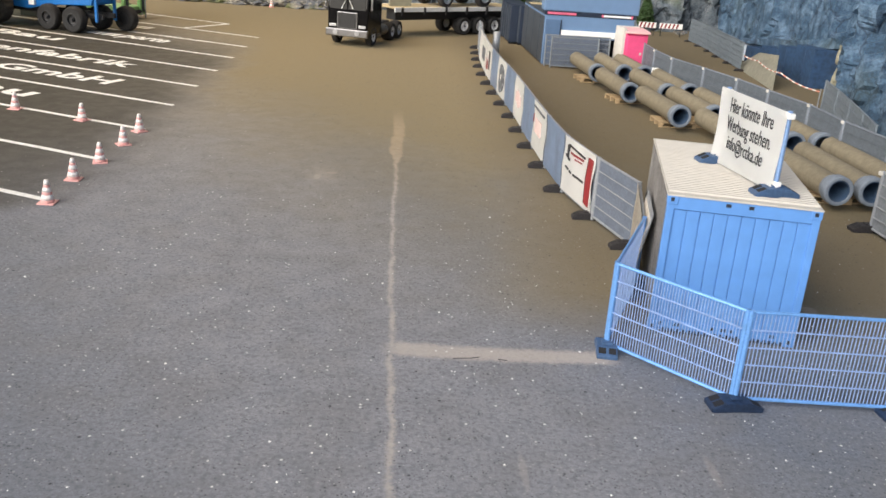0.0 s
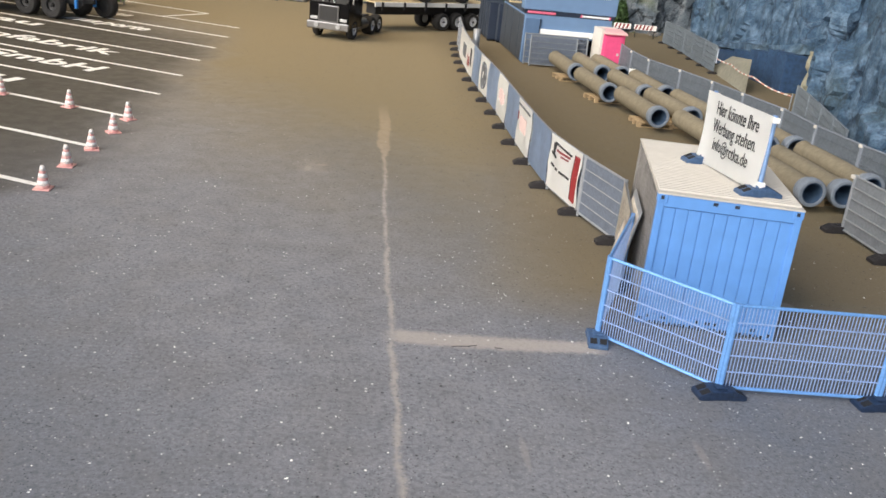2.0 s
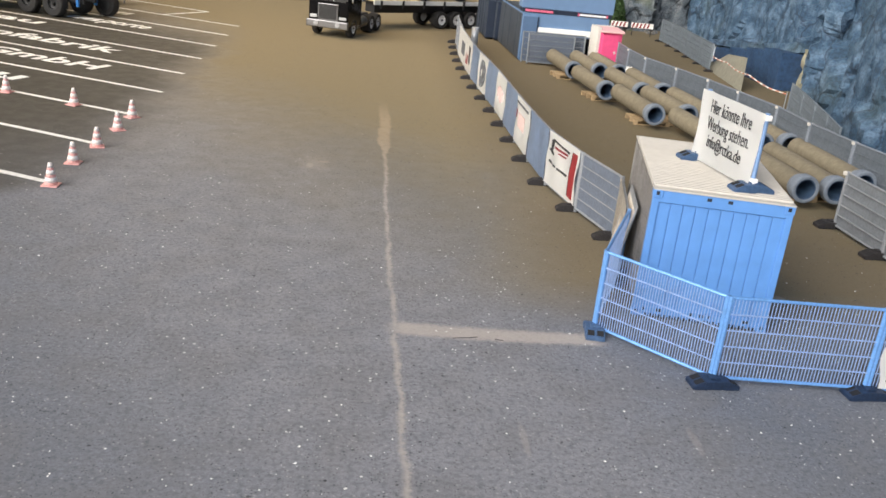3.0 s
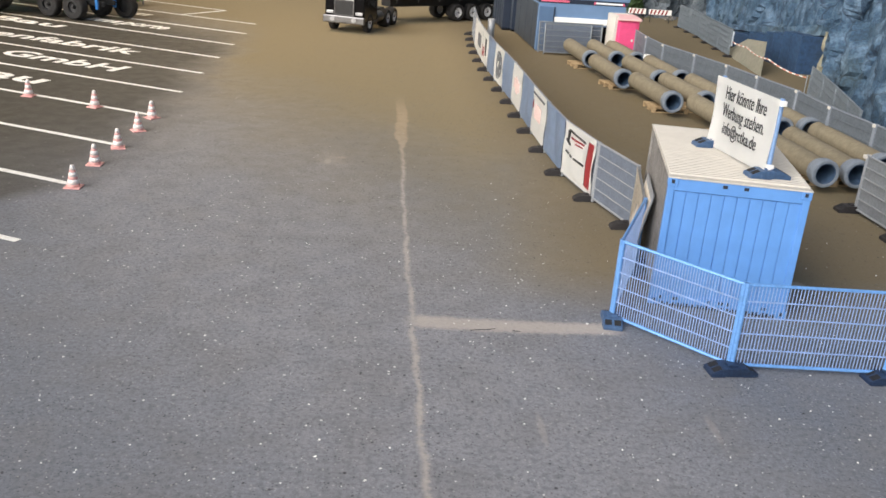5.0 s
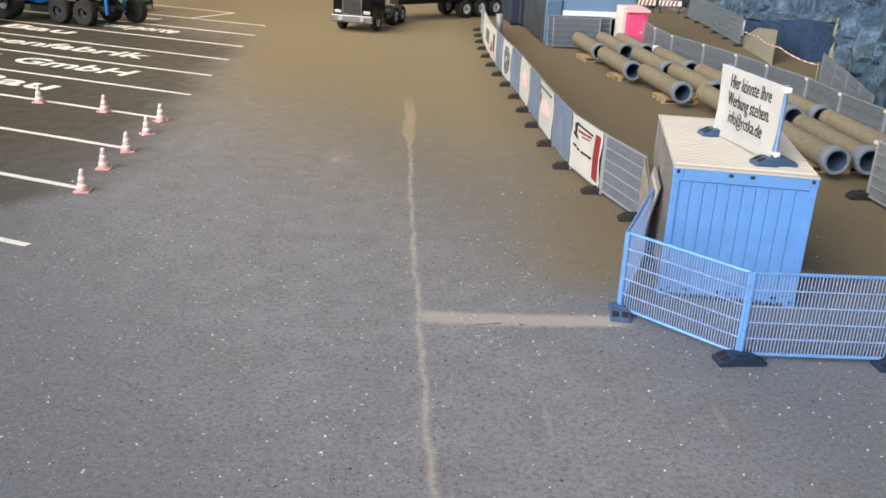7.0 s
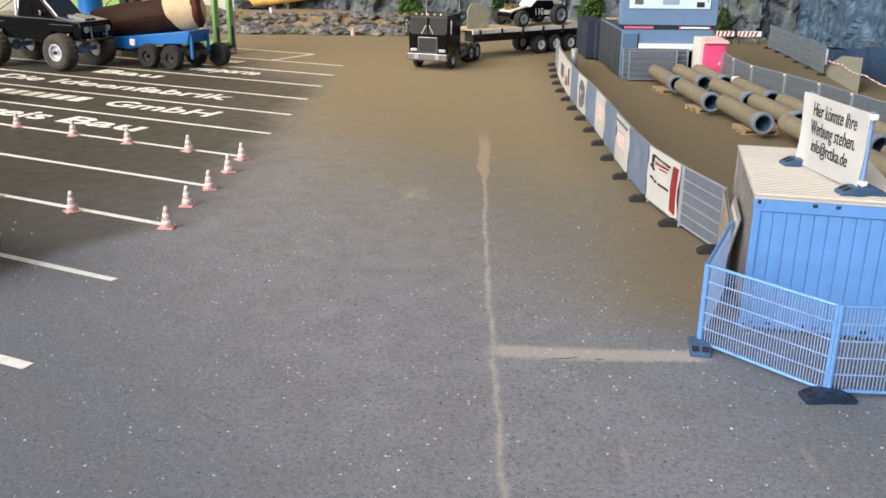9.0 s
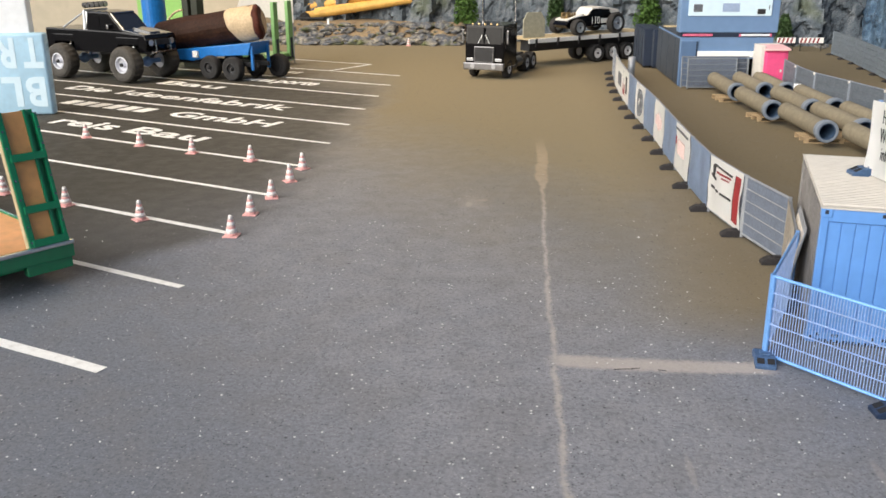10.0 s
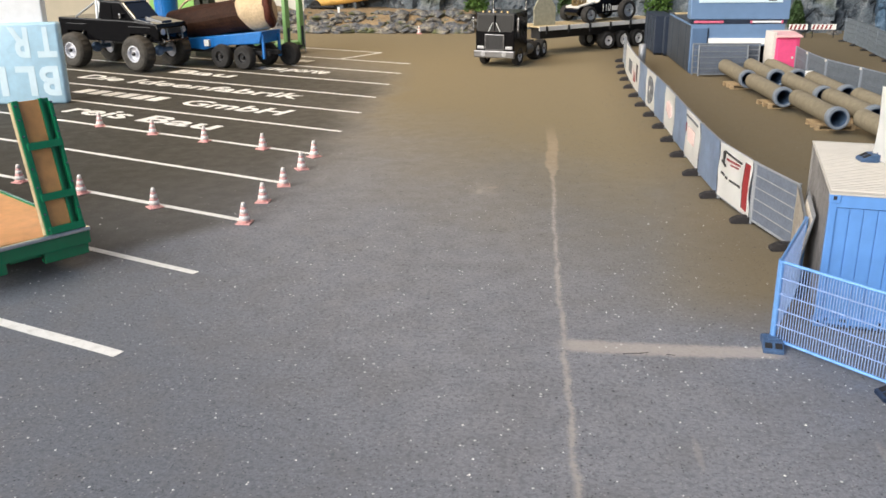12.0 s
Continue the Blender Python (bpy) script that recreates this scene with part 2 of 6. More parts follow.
def rock_material(name, a, c, moss):
    m = bpy.data.materials.new(name)
    n, l, b = nodes_of(m)
    tc = n.new("ShaderNodeTexCoord")
    def noise_(scale, detail):
        q = n.new("ShaderNodeTexNoise")
        q.inputs["Scale"].default_value, q.inputs["Detail"].default_value = scale, detail
        l.new(tc.outputs["Object"], q.inputs["Vector"])
        return q
    def ramp_(src, stops):
        q = n.new("ShaderNodeValToRGB")
        while len(q.color_ramp.elements) < len(stops):
            q.color_ramp.elements.new(0.5)
        for e, (p, col) in zip(q.color_ramp.elements, stops):
            e.position, e.color = p, (*col, 1)
        l.new(src, q.inputs["Fac"])
        return q
    big, mid, fine = noise_(5, 4), noise_(22, 6), noise_(140, 6)
    base = ramp_(mid.outputs["Fac"], [(0.25, [v * 0.6 for v in a]), (0.45, a), (0.6, c), (0.78, [min(1, v * 1.35) for v in c])])
    crack = n.new("ShaderNodeTexVoronoi")
    crack.feature = "DISTANCE_TO_EDGE"
    crack.inputs["Scale"].default_value = 6.5
    warp = n.new("ShaderNodeVectorMath")
    warp.operation = "MULTIPLY_ADD"
    warp.inputs[1].default_value = (0.06, 0.06, 0.06)
    l.new(mid.outputs["Color"], warp.inputs[0])
    l.new(tc.outputs["Object"], warp.inputs[2])
    squeeze = n.new("ShaderNodeMapping")
    squeeze.inputs["Scale"].default_value = (1.0, 1.0, 0.55)
    l.new(warp.outputs[0], squeeze.inputs["Vector"])
    l.new(squeeze.outputs[0], crack.inputs["Vector"])
    gap = ramp_(crack.outputs["Distance"], [(0.0, (0.42, 0.43, 0.46)), (0.03, (1, 1, 1))])
    speck = ramp_(fine.outputs["Fac"], [(0.38, (0.72, 0.72, 0.74)), (0.5, (1, 1, 1)), (0.66, (1.25, 1.24, 1.2))])
    for tint in (gap, speck):
        q = n.new("ShaderNodeMix")
        q.data_type, q.blend_type = "RGBA", "MULTIPLY"
        q.inputs[0].default_value = 1.0
        l.new(base.outputs[2] if base.bl_idname == "ShaderNodeMix" else base.outputs[0], q.inputs[6])
        l.new(tint.outputs[0], q.inputs[7])
        base = q
    mk = ramp_(big.outputs["Fac"], [(0.55, (0, 0, 0)), (0.68, (1, 1, 1))])
    mix = n.new("ShaderNodeMix")
    mix.data_type = "RGBA"
    mul = n.new("ShaderNodeMath")
    mul.operation = "MULTIPLY"
    mul.inputs[1].default_value = moss
    l.new(mk.outputs[0], mul.inputs[0])
    l.new(mul.outputs[0], mix.inputs[0])
    l.new(base.outputs[2], mix.inputs[6])
    mix.inputs[7].default_value = (0.10, 0.115, 0.03, 1)
    l.new(mix.outputs[2], b.inputs["Base Color"])
    b.inputs["Roughness"].default_value = 0.85
    bp = n.new("ShaderNodeBump")
    bp.inputs["Strength"].default_value, bp.inputs["Distance"].default_value = 0.5, 0.006
    l.new(fine.outputs["Fac"], bp.inputs["Height"])
    l.new(bp.outputs[0], b.inputs["Normal"])
    return m

M_ROCK = rock_material("rock", (0.042, 0.088, 0.152), (0.096, 0.158, 0.240), 0.14)
M_ROCKGREY = rock_material("grey_rock", (0.085, 0.108, 0.132), (0.150, 0.172, 0.196), 0.45)
M_RUBBLE = rock_material("rubble", (0.115, 0.125, 0.145), (0.27, 0.25, 0.21), 0.9)
M_DIRT = mat("dirt", (0.26, 0.19, 0.11), 0.9, var=0.3, scale=14, bump=0.5, bump_scale=90)
M_PLASTER = mat("beige_plaster", (0.465, 0.4125, 0.315), 0.8, var=0.06, scale=3)
M_GREENWALL = mat("green_board", (0.25, 0.5, 0.13), 0.6, var=0.08, scale=5)
M_LINE = mat("road_paint", (0.86, 0.85, 0.82), 0.6, var=0.07, scale=60, stain=(0.62, 0.60, 0.56))
M_BLUE = mat("container_blue_paint", (0.112, 0.28, 0.635), 0.42, var=0.06, scale=8, stain=(0.10, 0.25, 0.57))
M_BLUEDARK = mat("container_dark_slots", (0.015, 0.02, 0.035), 0.7)
M_SIDE = mat("grey_side_panel", (0.17, 0.16, 0.155), 0.4, var=0.3, scale=10, stain=(0.32, 0.31, 0.30))
M_CREAM = mat("cream_roof_paint", (0.52, 0.488, 0.44), 0.55, var=0.06, scale=10)
M_GALV = mat("galvanised_blue_steel", (0.2295, 0.3655, 0.629), 0.42, 0.25, var=0.12, scale=60)
M_GALVWIRE = mat("bright_galvanised_wire", (0.32, 0.45, 0.74), 0.35, 0.3, var=0.15, scale=60)
M_POSTSKY = mat("sky_blue_galvanised_tube", (0.16, 0.36, 0.74), 0.33, 0.25, var=0.12, scale=60)
M_STEEL = mat("galvanised_steel", (0.338, 0.3575, 0.39), 0.45, 0.4, var=0.12, scale=60)
M_MESHDARK = mat("dark_mesh_wire", (0.19, 0.225, 0.262), 0.55, 0.2, var=0.15, scale=30)
M_POSTBLUE = mat("blue_grey_post", (0.24, 0.27, 0.32), 0.5, 0.3, var=0.12, scale=60)
M_MESHGREY = mat("weathered_mesh_wire", (0.155, 0.18, 0.212), 0.55, 0.2, var=0.15, scale=30)
M_STEELMESH = mat("pale_mesh_wire", (0.25, 0.272, 0.30), 0.5, 0.2, var=0.15, scale=30)
M_MESHFAR = mat("grey_mesh_wire", (0.155, 0.182, 0.235), 0.55, 0.1, var=0.15, scale=30)
M_FOOT = mat("blue_rubber_foot", (0.050, 0.100, 0.200), 0.5, var=0.2, scale=40)
M_FOOTNAVY = mat("navy_rubber_foot", (0.012, 0.026, 0.062), 0.5, var=0.3, scale=40)
M_FOOTBLACK = mat("black_rubber_foot", (0.02, 0.018, 0.02), 0.75, var=0.25, scale=40)
M_PADBLACK = mat("black_rubber_pad", (0.012, 0.012, 0.014), 0.8, var=0.2)
M_BANNER = mat("white_banner_vinyl", (0.93, 0.92, 0.89), 0.45, var=0.015, scale=12)
M_BANNERBLUE = mat("blue_grey_banner_vinyl", (0.31, 0.40, 0.565), 0.5, var=0.08, scale=12)
M_PRINTBLACK = mat("black_print", (0.02, 0.02, 0.022), 0.6)
M_PRINTRED = mat("red_print", (0.27, 0.02, 0.025), 0.5)
M_PRINTPINK = mat("pale_red_print", (0.72, 0.55, 0.53), 0.5, var=0.1)
M_PRINTGREY = mat("grey_print", (0.12, 0.13, 0.15), 0.55, var=0.5, scale=60)
M_PHOTO = mat("brown_photo_print", (0.60, 0.54, 0.46), 0.5, var=0.3, scale=25, stain=(0.75, 0.72, 0.66))
M_CONCRETE = mat("concrete_pipe", (0.203, 0.175, 0.122), 0.8, var=0.14, scale=18, bump=0.25, rand=0.08)
M_CONCRETEGREY = mat("grey_pipe_collar", (0.175, 0.205, 0.25), 0.7, var=0.12, scale=30, bump=0.2)
M_PIPESHADE = mat("pipe_inside_shade", (0.035, 0.07, 0.13), 0.8)
M_WOOD = mat("raw_pallet_wood", (0.4125, 0.3, 0.1725), 0.75, var=0.2, scale=30, rand=0.12)
M_PLY = mat("plywood", (0.74, 0.36, 0.13), 0.4, var=0.12, scale=9, stain=(0.52, 0.24, 0.085))
M_PLANK = mat("pale_plank", (0.496, 0.4, 0.24), 0.65, var=0.15, scale=20, rand=0.1)
M_GREEN = mat("green_machine_paint", (0.006, 0.21, 0.085), 0.22, var=0.08, scale=12, coat=0.6)
M_LIME = mat("lime_green_paint", (0.21, 0.40, 0.15), 0.4, var=0.08, scale=12)
M_OFFICE = mat("grey_blue_cabin_paint", (0.150, 0.25, 0.42), 0.5, var=0.05, scale=5, stain=(0.130, 0.22, 0.37))
M_OFFICEDOOR = mat("blue_cabin_door_paint", (0.095, 0.165, 0.29), 0.5, var=0.06, scale=6)
M_SKIP = mat("shaded_cabin_grey", (0.050, 0.062, 0.080), 0.55, var=0.1, scale=8)
M_SKIPBLUE = mat("dark_blue_skip", (0.016, 0.026, 0.050), 0.5, var=0.12, scale=10)
M_PALEBLUE = mat("pale_blue_board", (0.66, 0.82, 0.91), 0.45, var=0.04, scale=6)
M_PINK = mat("pink_plastic", (0.86, 0.10, 0.26), 0.4, var=0.05, scale=14)
M_PINKTOP = mat("pale_pink_plastic", (0.84, 0.50, 0.50), 0.4, var=0.05, scale=14)
M_PINKPALE = mat("pale_grey_plastic", (0.66, 0.63, 0.58), 0.45, var=0.06, scale=14)
M_CONE = mat("pale_red_cone_plastic", (0.82, 0.43, 0.40), 0.5, var=0.1, scale=60)
M_CONEWHITE = mat("white_cone_band", (0.86, 0.80, 0.77), 0.4, var=0.05, scale=60)
M_BLACK = mat("black_gloss_paint", (0.003, 0.003, 0.004), 0.10, var=0.1, spec=0.22)
M_BLACKPOLISH = mat("polished_black_paint", (0.003, 0.003, 0.004), 0.07, var=0.1, spec=0.6, coat=1.0)
M_BLACKMAT = mat("black_chassis", (0.02, 0.02, 0.022), 0.6, var=0.25, scale=40)
M_TYRE = mat("tyre_rubber", (0.02, 0.019, 0.019), 0.85, var=0.3, scale=40)
M_TYREDUST = mat("dusty_tyre_rubber", (0.062, 0.057, 0.050), 0.9, var=0.3, scale=40)
M_RIM = mat("white_rim", (0.72, 0.72, 0.74), 0.35, 0.1, var=0.06)
M_RIMGREY = mat("grey_white_rim", (0.58, 0.59, 0.64), 0.45, var=0.15, scale=30)
M_DULLCHROME = mat("dull_chrome", (0.20, 0.20, 0.21), 0.32, 1.0, var=0.1)
M_CHROME = mat("chrome", (0.38, 0.38, 0.39), 0.2, 1.0, var=0.04)
M_ALU = mat("aluminium", (0.62, 0.64, 0.66), 0.35, 0.8, var=0.08)
M_GOLD = mat("brass", (0.34, 0.25, 0.13), 0.35, 0.9, var=0.1)
M_GLASS = mat("dark_tinted_window", (0.005, 0.005, 0.006), 0.10, var=0.1, spec=0.15)
M_SCREEN = mat("reflecting_tinted_screen", (0.010, 0.010, 0.011), 0.08, var=0.1, spec=0.6, coat=1.0)
M_LAMP = mat("headlamp_lens", (0.5, 0.51, 0.53), 0.08, 0.3)
M_WHITE = mat("white_body_paint", (0.78, 0.78, 0.76), 0.3, var=0.05)
M_BLUEPAINT = mat("bright_blue_paint", (0.010, 0.15, 0.47), 0.35, var=0.1, scale=12)
M_BARK = mat("brown_bark", (0.030, 0.012, 0.006), 0.6, var=0.4, scale=18, bump=0.6, bump_scale=120, spec=0.15)
M_BARKRED = mat("red_brown_bark", (0.075, 0.022, 0.014), 0.65, var=0.35, scale=18, bump=0.5, bump_scale=120, spec=0.15)
M_DARKGREEN = mat("dark_green_machine_paint", (0.016, 0.020, 0.010), 0.5, var=0.2, scale=12)
M_CUT = mat("fresh_cut_wood", (0.52, 0.39, 0.24), 0.7, var=0.15, scale=20)
M_LOG = mat("yellow_log", (0.72, 0.42, 0.10), 0.65, var=0.18, scale=14, rand=0.15)
M_LEAF = mat("leaves", (0.06, 0.13, 0.02), 0.7, var=0.45, scale=30)
M_LEAFDARK = mat("dark_leaves", (0.035, 0.075, 0.02), 0.7, var=0.45, scale=30)
M_FILM = mat("pale_blue_film", (0.43, 0.65, 0.80), 0.3, var=0.07, scale=8)
M_CARTON = mat("white_carton", (0.82, 0.84, 0.86), 0.5, var=0.04, scale=8)
M_TAPE = mat("red_white_tape", (0.70, 0.30, 0.20), 0.45, var=0.1)
M_RECESS = mat("dark_blue_boards", (0.026, 0.062, 0.135), 0.6, var=0.3, scale=12)
M_LEDGE = mat("pale_ledge_stone", (0.68, 0.75, 0.84), 0.8, var=0.15, scale=20)
M_TARP = mat("pale_sand_tarp", (0.29, 0.28, 0.21), 0.8, var=0.15, scale=12)
M_PALEBOARD = mat("pale_sand_board", (0.46, 0.45, 0.37), 0.7, var=0.12, scale=12)
M_GRAVEL = mat("pale_gravel_chips", (0.78, 0.77, 0.75), 0.8, var=0.3, scale=200)
M_RED = mat("red_lamp_lens", (0.72, 0.16, 0.26), 0.25)

# ---------------------------------------------------------------- mesh helpers
def bx(bm, a, b, bevel=0.0, m=None):
    vs = bmesh.ops.create_cube(bm, size=1.0)["verts"]
    for v in vs:
        v.co = Vector([a[i] + (v.co[i] + 0.5) * (b[i] - a[i]) for i in range(3)])
    if m is not None:
        bmesh.ops.transform(bm, matrix=m, verts=vs)
    if bevel:
        es = list({e for v in vs for e in v.link_edges})
        bmesh.ops.bevel(bm, geom=es, offset=bevel, segments=2, profile=0.6, affect="EDGES")
    return bm

def cyl(bm, p, q, r, n=12, r2=None):
    p, q = Vector(p), Vector(q)
    ax = q - p
    m = Matrix.Translation((p + q) / 2) @ ax.to_track_quat("Z", "Y").to_matrix().to_4x4()
    bmesh.ops.create_cone(bm, cap_ends=True, segments=n, radius1=r, radius2=r if r2 is None else r2, depth=ax.length, matrix=m)
    return bm

def prism(bm, pts, axis, lo, hi, bevel=0.0):
    """A closed outline of 2D points pushed along an axis ('x', 'y' or 'z')."""
    def place(u, v, w):
        return {"x": (w, u, v), "y": (u, w, v), "z": (u, v, w)}[axis]
    a = [bm.verts.new(place(u, v, lo)) for u, v in pts]
    b = [bm.verts.new(place(u, v, hi)) for u, v in pts]
    k = len(pts)
    fs = [bm.faces.new(a[::-1]), bm.faces.new(b)]
    fs += [bm.faces.new((a[i], a[(i + 1) % k], b[(i + 1) % k], b[i])) for i in range(k)]
    bmesh.ops.recalc_face_normals(bm, faces=fs)
    if bevel:
        es = list({e for f in fs for e in f.edges})
        bmesh.ops.bevel(bm, geom=es, offset=bevel, segments=2, profile=0.6, affect="EDGES")
    return bm

def lathe(bm, prof, n=24, m=None, closed=False, tread=0.0):
    """Turns (radius, height) points round the z axis."""
    def tooth(r, i):
        return r * (1 - 0.025 * ((i // 2) % 2)) if tread and r >= tread else r
    rings = [[bm.verts.new((tooth(r, i) * math.cos(2 * math.pi * i / n), tooth(r, i) * math.sin(2 * math.pi * i / n), h)) for i in range(n)] for r, h in prof]
    pairs = list(zip(rings, rings[1:])) + ([(rings[-1], rings[0])] if closed else [])
    fs = [bm.faces.new((a[i], a[(i + 1) % n], b[(i + 1) % n], b[i])) for a, b in pairs for i in range(n)]
    if not closed:
        fs += [bm.faces.new(rings[0][::-1]), bm.faces.new(rings[-1])]
    bmesh.ops.recalc_face_normals(bm, faces=fs)
    if m is not None:
        bmesh.ops.transform(bm, matrix=m, verts=[v for r in rings for v in r])
    return bm

def B():
    return bmesh.new()

def mesh_of(name, bm, material, smooth=False):
    for v in bm.verts:
        v.co *= S
    me = bpy.data.meshes.new(name)
    bm.to_mesh(me)
    bm.free()
    me.materials.append(material)
    if smooth:
        me.polygons.foreach_set("use_smooth", [True] * len(me.polygons))
    return me

def part(name, bm, material, parent, label="", smooth=False):
    ob = new(name, mesh_of(name, bm, material, smooth))
    ob.parent = parent
    if label:
        tagged(ob, label)
    return ob

def at(x, y, z=0.0, rz=0.0, rx=0.0, ry=0.0):
    return pose(x * S, y * S, z * S, rx, ry, rz)

def thing(name, m, label, category, group="", kind=""):
    ob = new(name)
    ob.empty_display_size = 0.02
    ob.matrix_world = m
    return tagged(ob, label, category, group, kind)

def solo(name, bm, material, m, label, category="", group="", kind="", smooth=False):
    ob = new(name, mesh_of(name, bm, material, smooth))
    ob.matrix_world = m
    return tagged(ob, label, category, group, kind)

def letters(text, size, depth, spacing=1.0, bold=0.0):
    """The outline of a word in the built-in font, as a bmesh with its lower left corner at 0, 0."""
    cu = bpy.data.curves.new("word", "FONT")
    cu.body, cu.size, cu.extrude, cu.space_character, cu.offset, cu.resolution_u = text, size, depth, spacing, bold, 3
    ob = new("word", cu)
    me = bpy.data.meshes.new_from_object(ob.evaluated_get(bpy.context.evaluated_depsgraph_get()))
    bm = B()
    bm.from_mesh(me)
    bpy.data.objects.remove(ob)
    bpy.data.curves.remove(cu)
    bpy.data.meshes.remove(me)
    return bm

def extent(bm):
    xs = [v.co.x for v in bm.verts]
    return min(xs), max(xs)

def fit_word(text, length, height, depth, bold=0.0):
    bm = letters(text, 1.0, depth, 1.0, bold)
    lo, hi = extent(bm)
    ys = [v.co.y for v in bm.verts]
    for v in bm.verts:
        v.co.x = (v.co.x - lo) / (hi - lo) * length
        v.co.y = v.co.y / max(ys) * height
    return bm

# ---------------------------------------------------------------- ground
bm = B()
bmesh.ops.create_grid(bm, x_segments=8, y_segments=8, size=900)
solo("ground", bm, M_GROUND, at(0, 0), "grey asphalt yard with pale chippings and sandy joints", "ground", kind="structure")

SL = math.degrees(math.atan(-0.44))  # slant of the parking bays
BAY = 3.74
rng = random.Random(4)

def line_strip(name, length, width):
    bm = B()
    k = 24
    top = [bm.verts.new((-length * i / k, width / 2 * (1 + rng.uniform(-0.12, 0.08)), 0.012)) for i in range(k + 1)]
    bot = [bm.verts.new((-length * i / k, -width / 2 * (1 + rng.uniform(-0.12, 0.08)), 0.012)) for i in range(k + 1)]
    for i in range(k):
        bm.faces.new((top[i], top[i + 1], bot[i + 1], bot[i]))
    bmesh.ops.recalc_face_normals(bm, faces=bm.faces)
    return bm

for i in range(0, 10):
    solo("parking_line", line_strip("parking_line", 24, 0.205), M_LINE, at(0.0, BAY * i, 0, SL), "white painted parking bay line on asphalt", "parking line", "parking lines", "structure")
solo("parking_line", line_strip("parking_line", 24, 0.26), M_LINE, at(0.1, -4.02, 0, math.degrees(math.atan(-0.40))), "white painted parking bay line on asphalt", "parking line", "parking lines", "structure")
bm = B()
prism(bm, [(-2.5, 38.72), (-2.62, 38.9), (-4.6, 35.75), (-4.45, 35.65)], "z", 0.008, 0.016)
solo("parking_line", bm, M_LINE, at(0, 0), "white painted slanted end line of a bay", "parking line", "parking lines", "structure")
solo("parking_line", line_strip("parking_line", 24, 0.205), M_LINE, at(-2.55, 38.75, 0, math.degrees(math.atan(-0.46))), "white painted parking bay line on asphalt", "parking line", "parking lines", "structure")

def ground_word(text, x, y, length, height, bold=0.02):
    bm = fit_word(text, length, height, 0.004, bold)
    solo("bay_lettering", bm, M_LINE, at(x, y, 0.014, SL), "white painted lettering on a parking bay", "lettering", "bay lettering", "structure")

ground_word("reis", -12.9, 18.35, 3.6, 1.15)
ground_word("Bau", -8.85, 16.6, 4.1, 1.15)
ground_word("GmbH", -8.6, 20.35, 5.8, 1.15)
ground_word("Die", -17.1, 27.85, 3.0, 1.1)
ground_word("Ideenfabrik", -13.6, 26.3, 10.9, 1.15)
ground_word("Bau", -12.9, 29.9, 4.4, 1.1)
bm = B()
for k in range(6):
    bx(bm, (k * 0.98, 0, 0), (k * 0.98 + 0.72, 1.0, 0.008))
solo("bay_lettering", bm, M_LINE, at(-15.0, 23.25, 0.008, SL), "white painted name bars on a parking bay", "lettering", "bay lettering", "structure")
for x, y, count in ((-8.6, 31.55, 4), (-7.45, 34.75, 3)):
    bm = B()
    for k in range(count):
        bx(bm, (k * 0.50, 0, 0), (k * 0.50 + 0.36, 0.78, 0.008))
    solo("bay_lettering", bm, M_LINE, at(x, y, 0.008, SL), "white painted name bars on a parking bay", "lettering", "bay lettering", "structure")
ground_word("porte", -6.63, 30.69, 2.75, 1.0)

bm = B()
for pts in ([(8.95, -3.24), (9.08, -3.21), (9.25, -3.19), (9.4, -3.14)], [(9.7, -3.19), (9.85, -3.22)]):
    for (x0, y0), (x1, y1) in zip(pts, pts[1:]):
        prism(bm, [(x0, y0 - 0.010), (x1, y1 - 0.007), (x1, y1 + 0.007), (x0, y0 + 0.010)], "z", 0.002, 0.008)
solo("crack", bm, M_PRINTBLACK, at(0, 0), "thin dark crack along the sandy joint", "crack", kind="structure")

# loose chippings on the asphalt
bm = B()
for k in range(1900):
    x, y = rng.uniform(-6, 22), rng.uniform(-13, 6)
    if ((x > 11 and y > -1.5) or y - x > 2.5) and k % 5:
        continue
    if y - x > -6 and k % 2:
        continue
    r = rng.choice((0.008, 0.010, 0.012, 0.014, 0.017, 0.021)) * rng.uniform(0.7, 1.3)
    a = rng.uniform(0, 6.3)
    base = [bm.verts.new((x + r * rng.uniform(0.6, 1.3) * math.cos(a + i * 1.57), y + r * rng.uniform(0.6, 1.3) * math.sin(a + i * 1.57), 0.0)) for i in range(4)]
    tip = bm.verts.new((x + rng.uniform(-0.3, 0.3) * r, y + rng.uniform(-0.3, 0.3) * r, r * rng.uniform(0.5, 0.9)))
    for i in range(4):
        bm.faces.new((base[i], base[(i + 1) % 4], tip))
bmesh.ops.recalc_face_normals(bm, faces=bm.faces)
solo("gravel_chips", bm, M_GRAVEL, at(0, 0, 0.0), "pale loose gravel chips scattered over the asphalt", "gravel", kind="stuff")

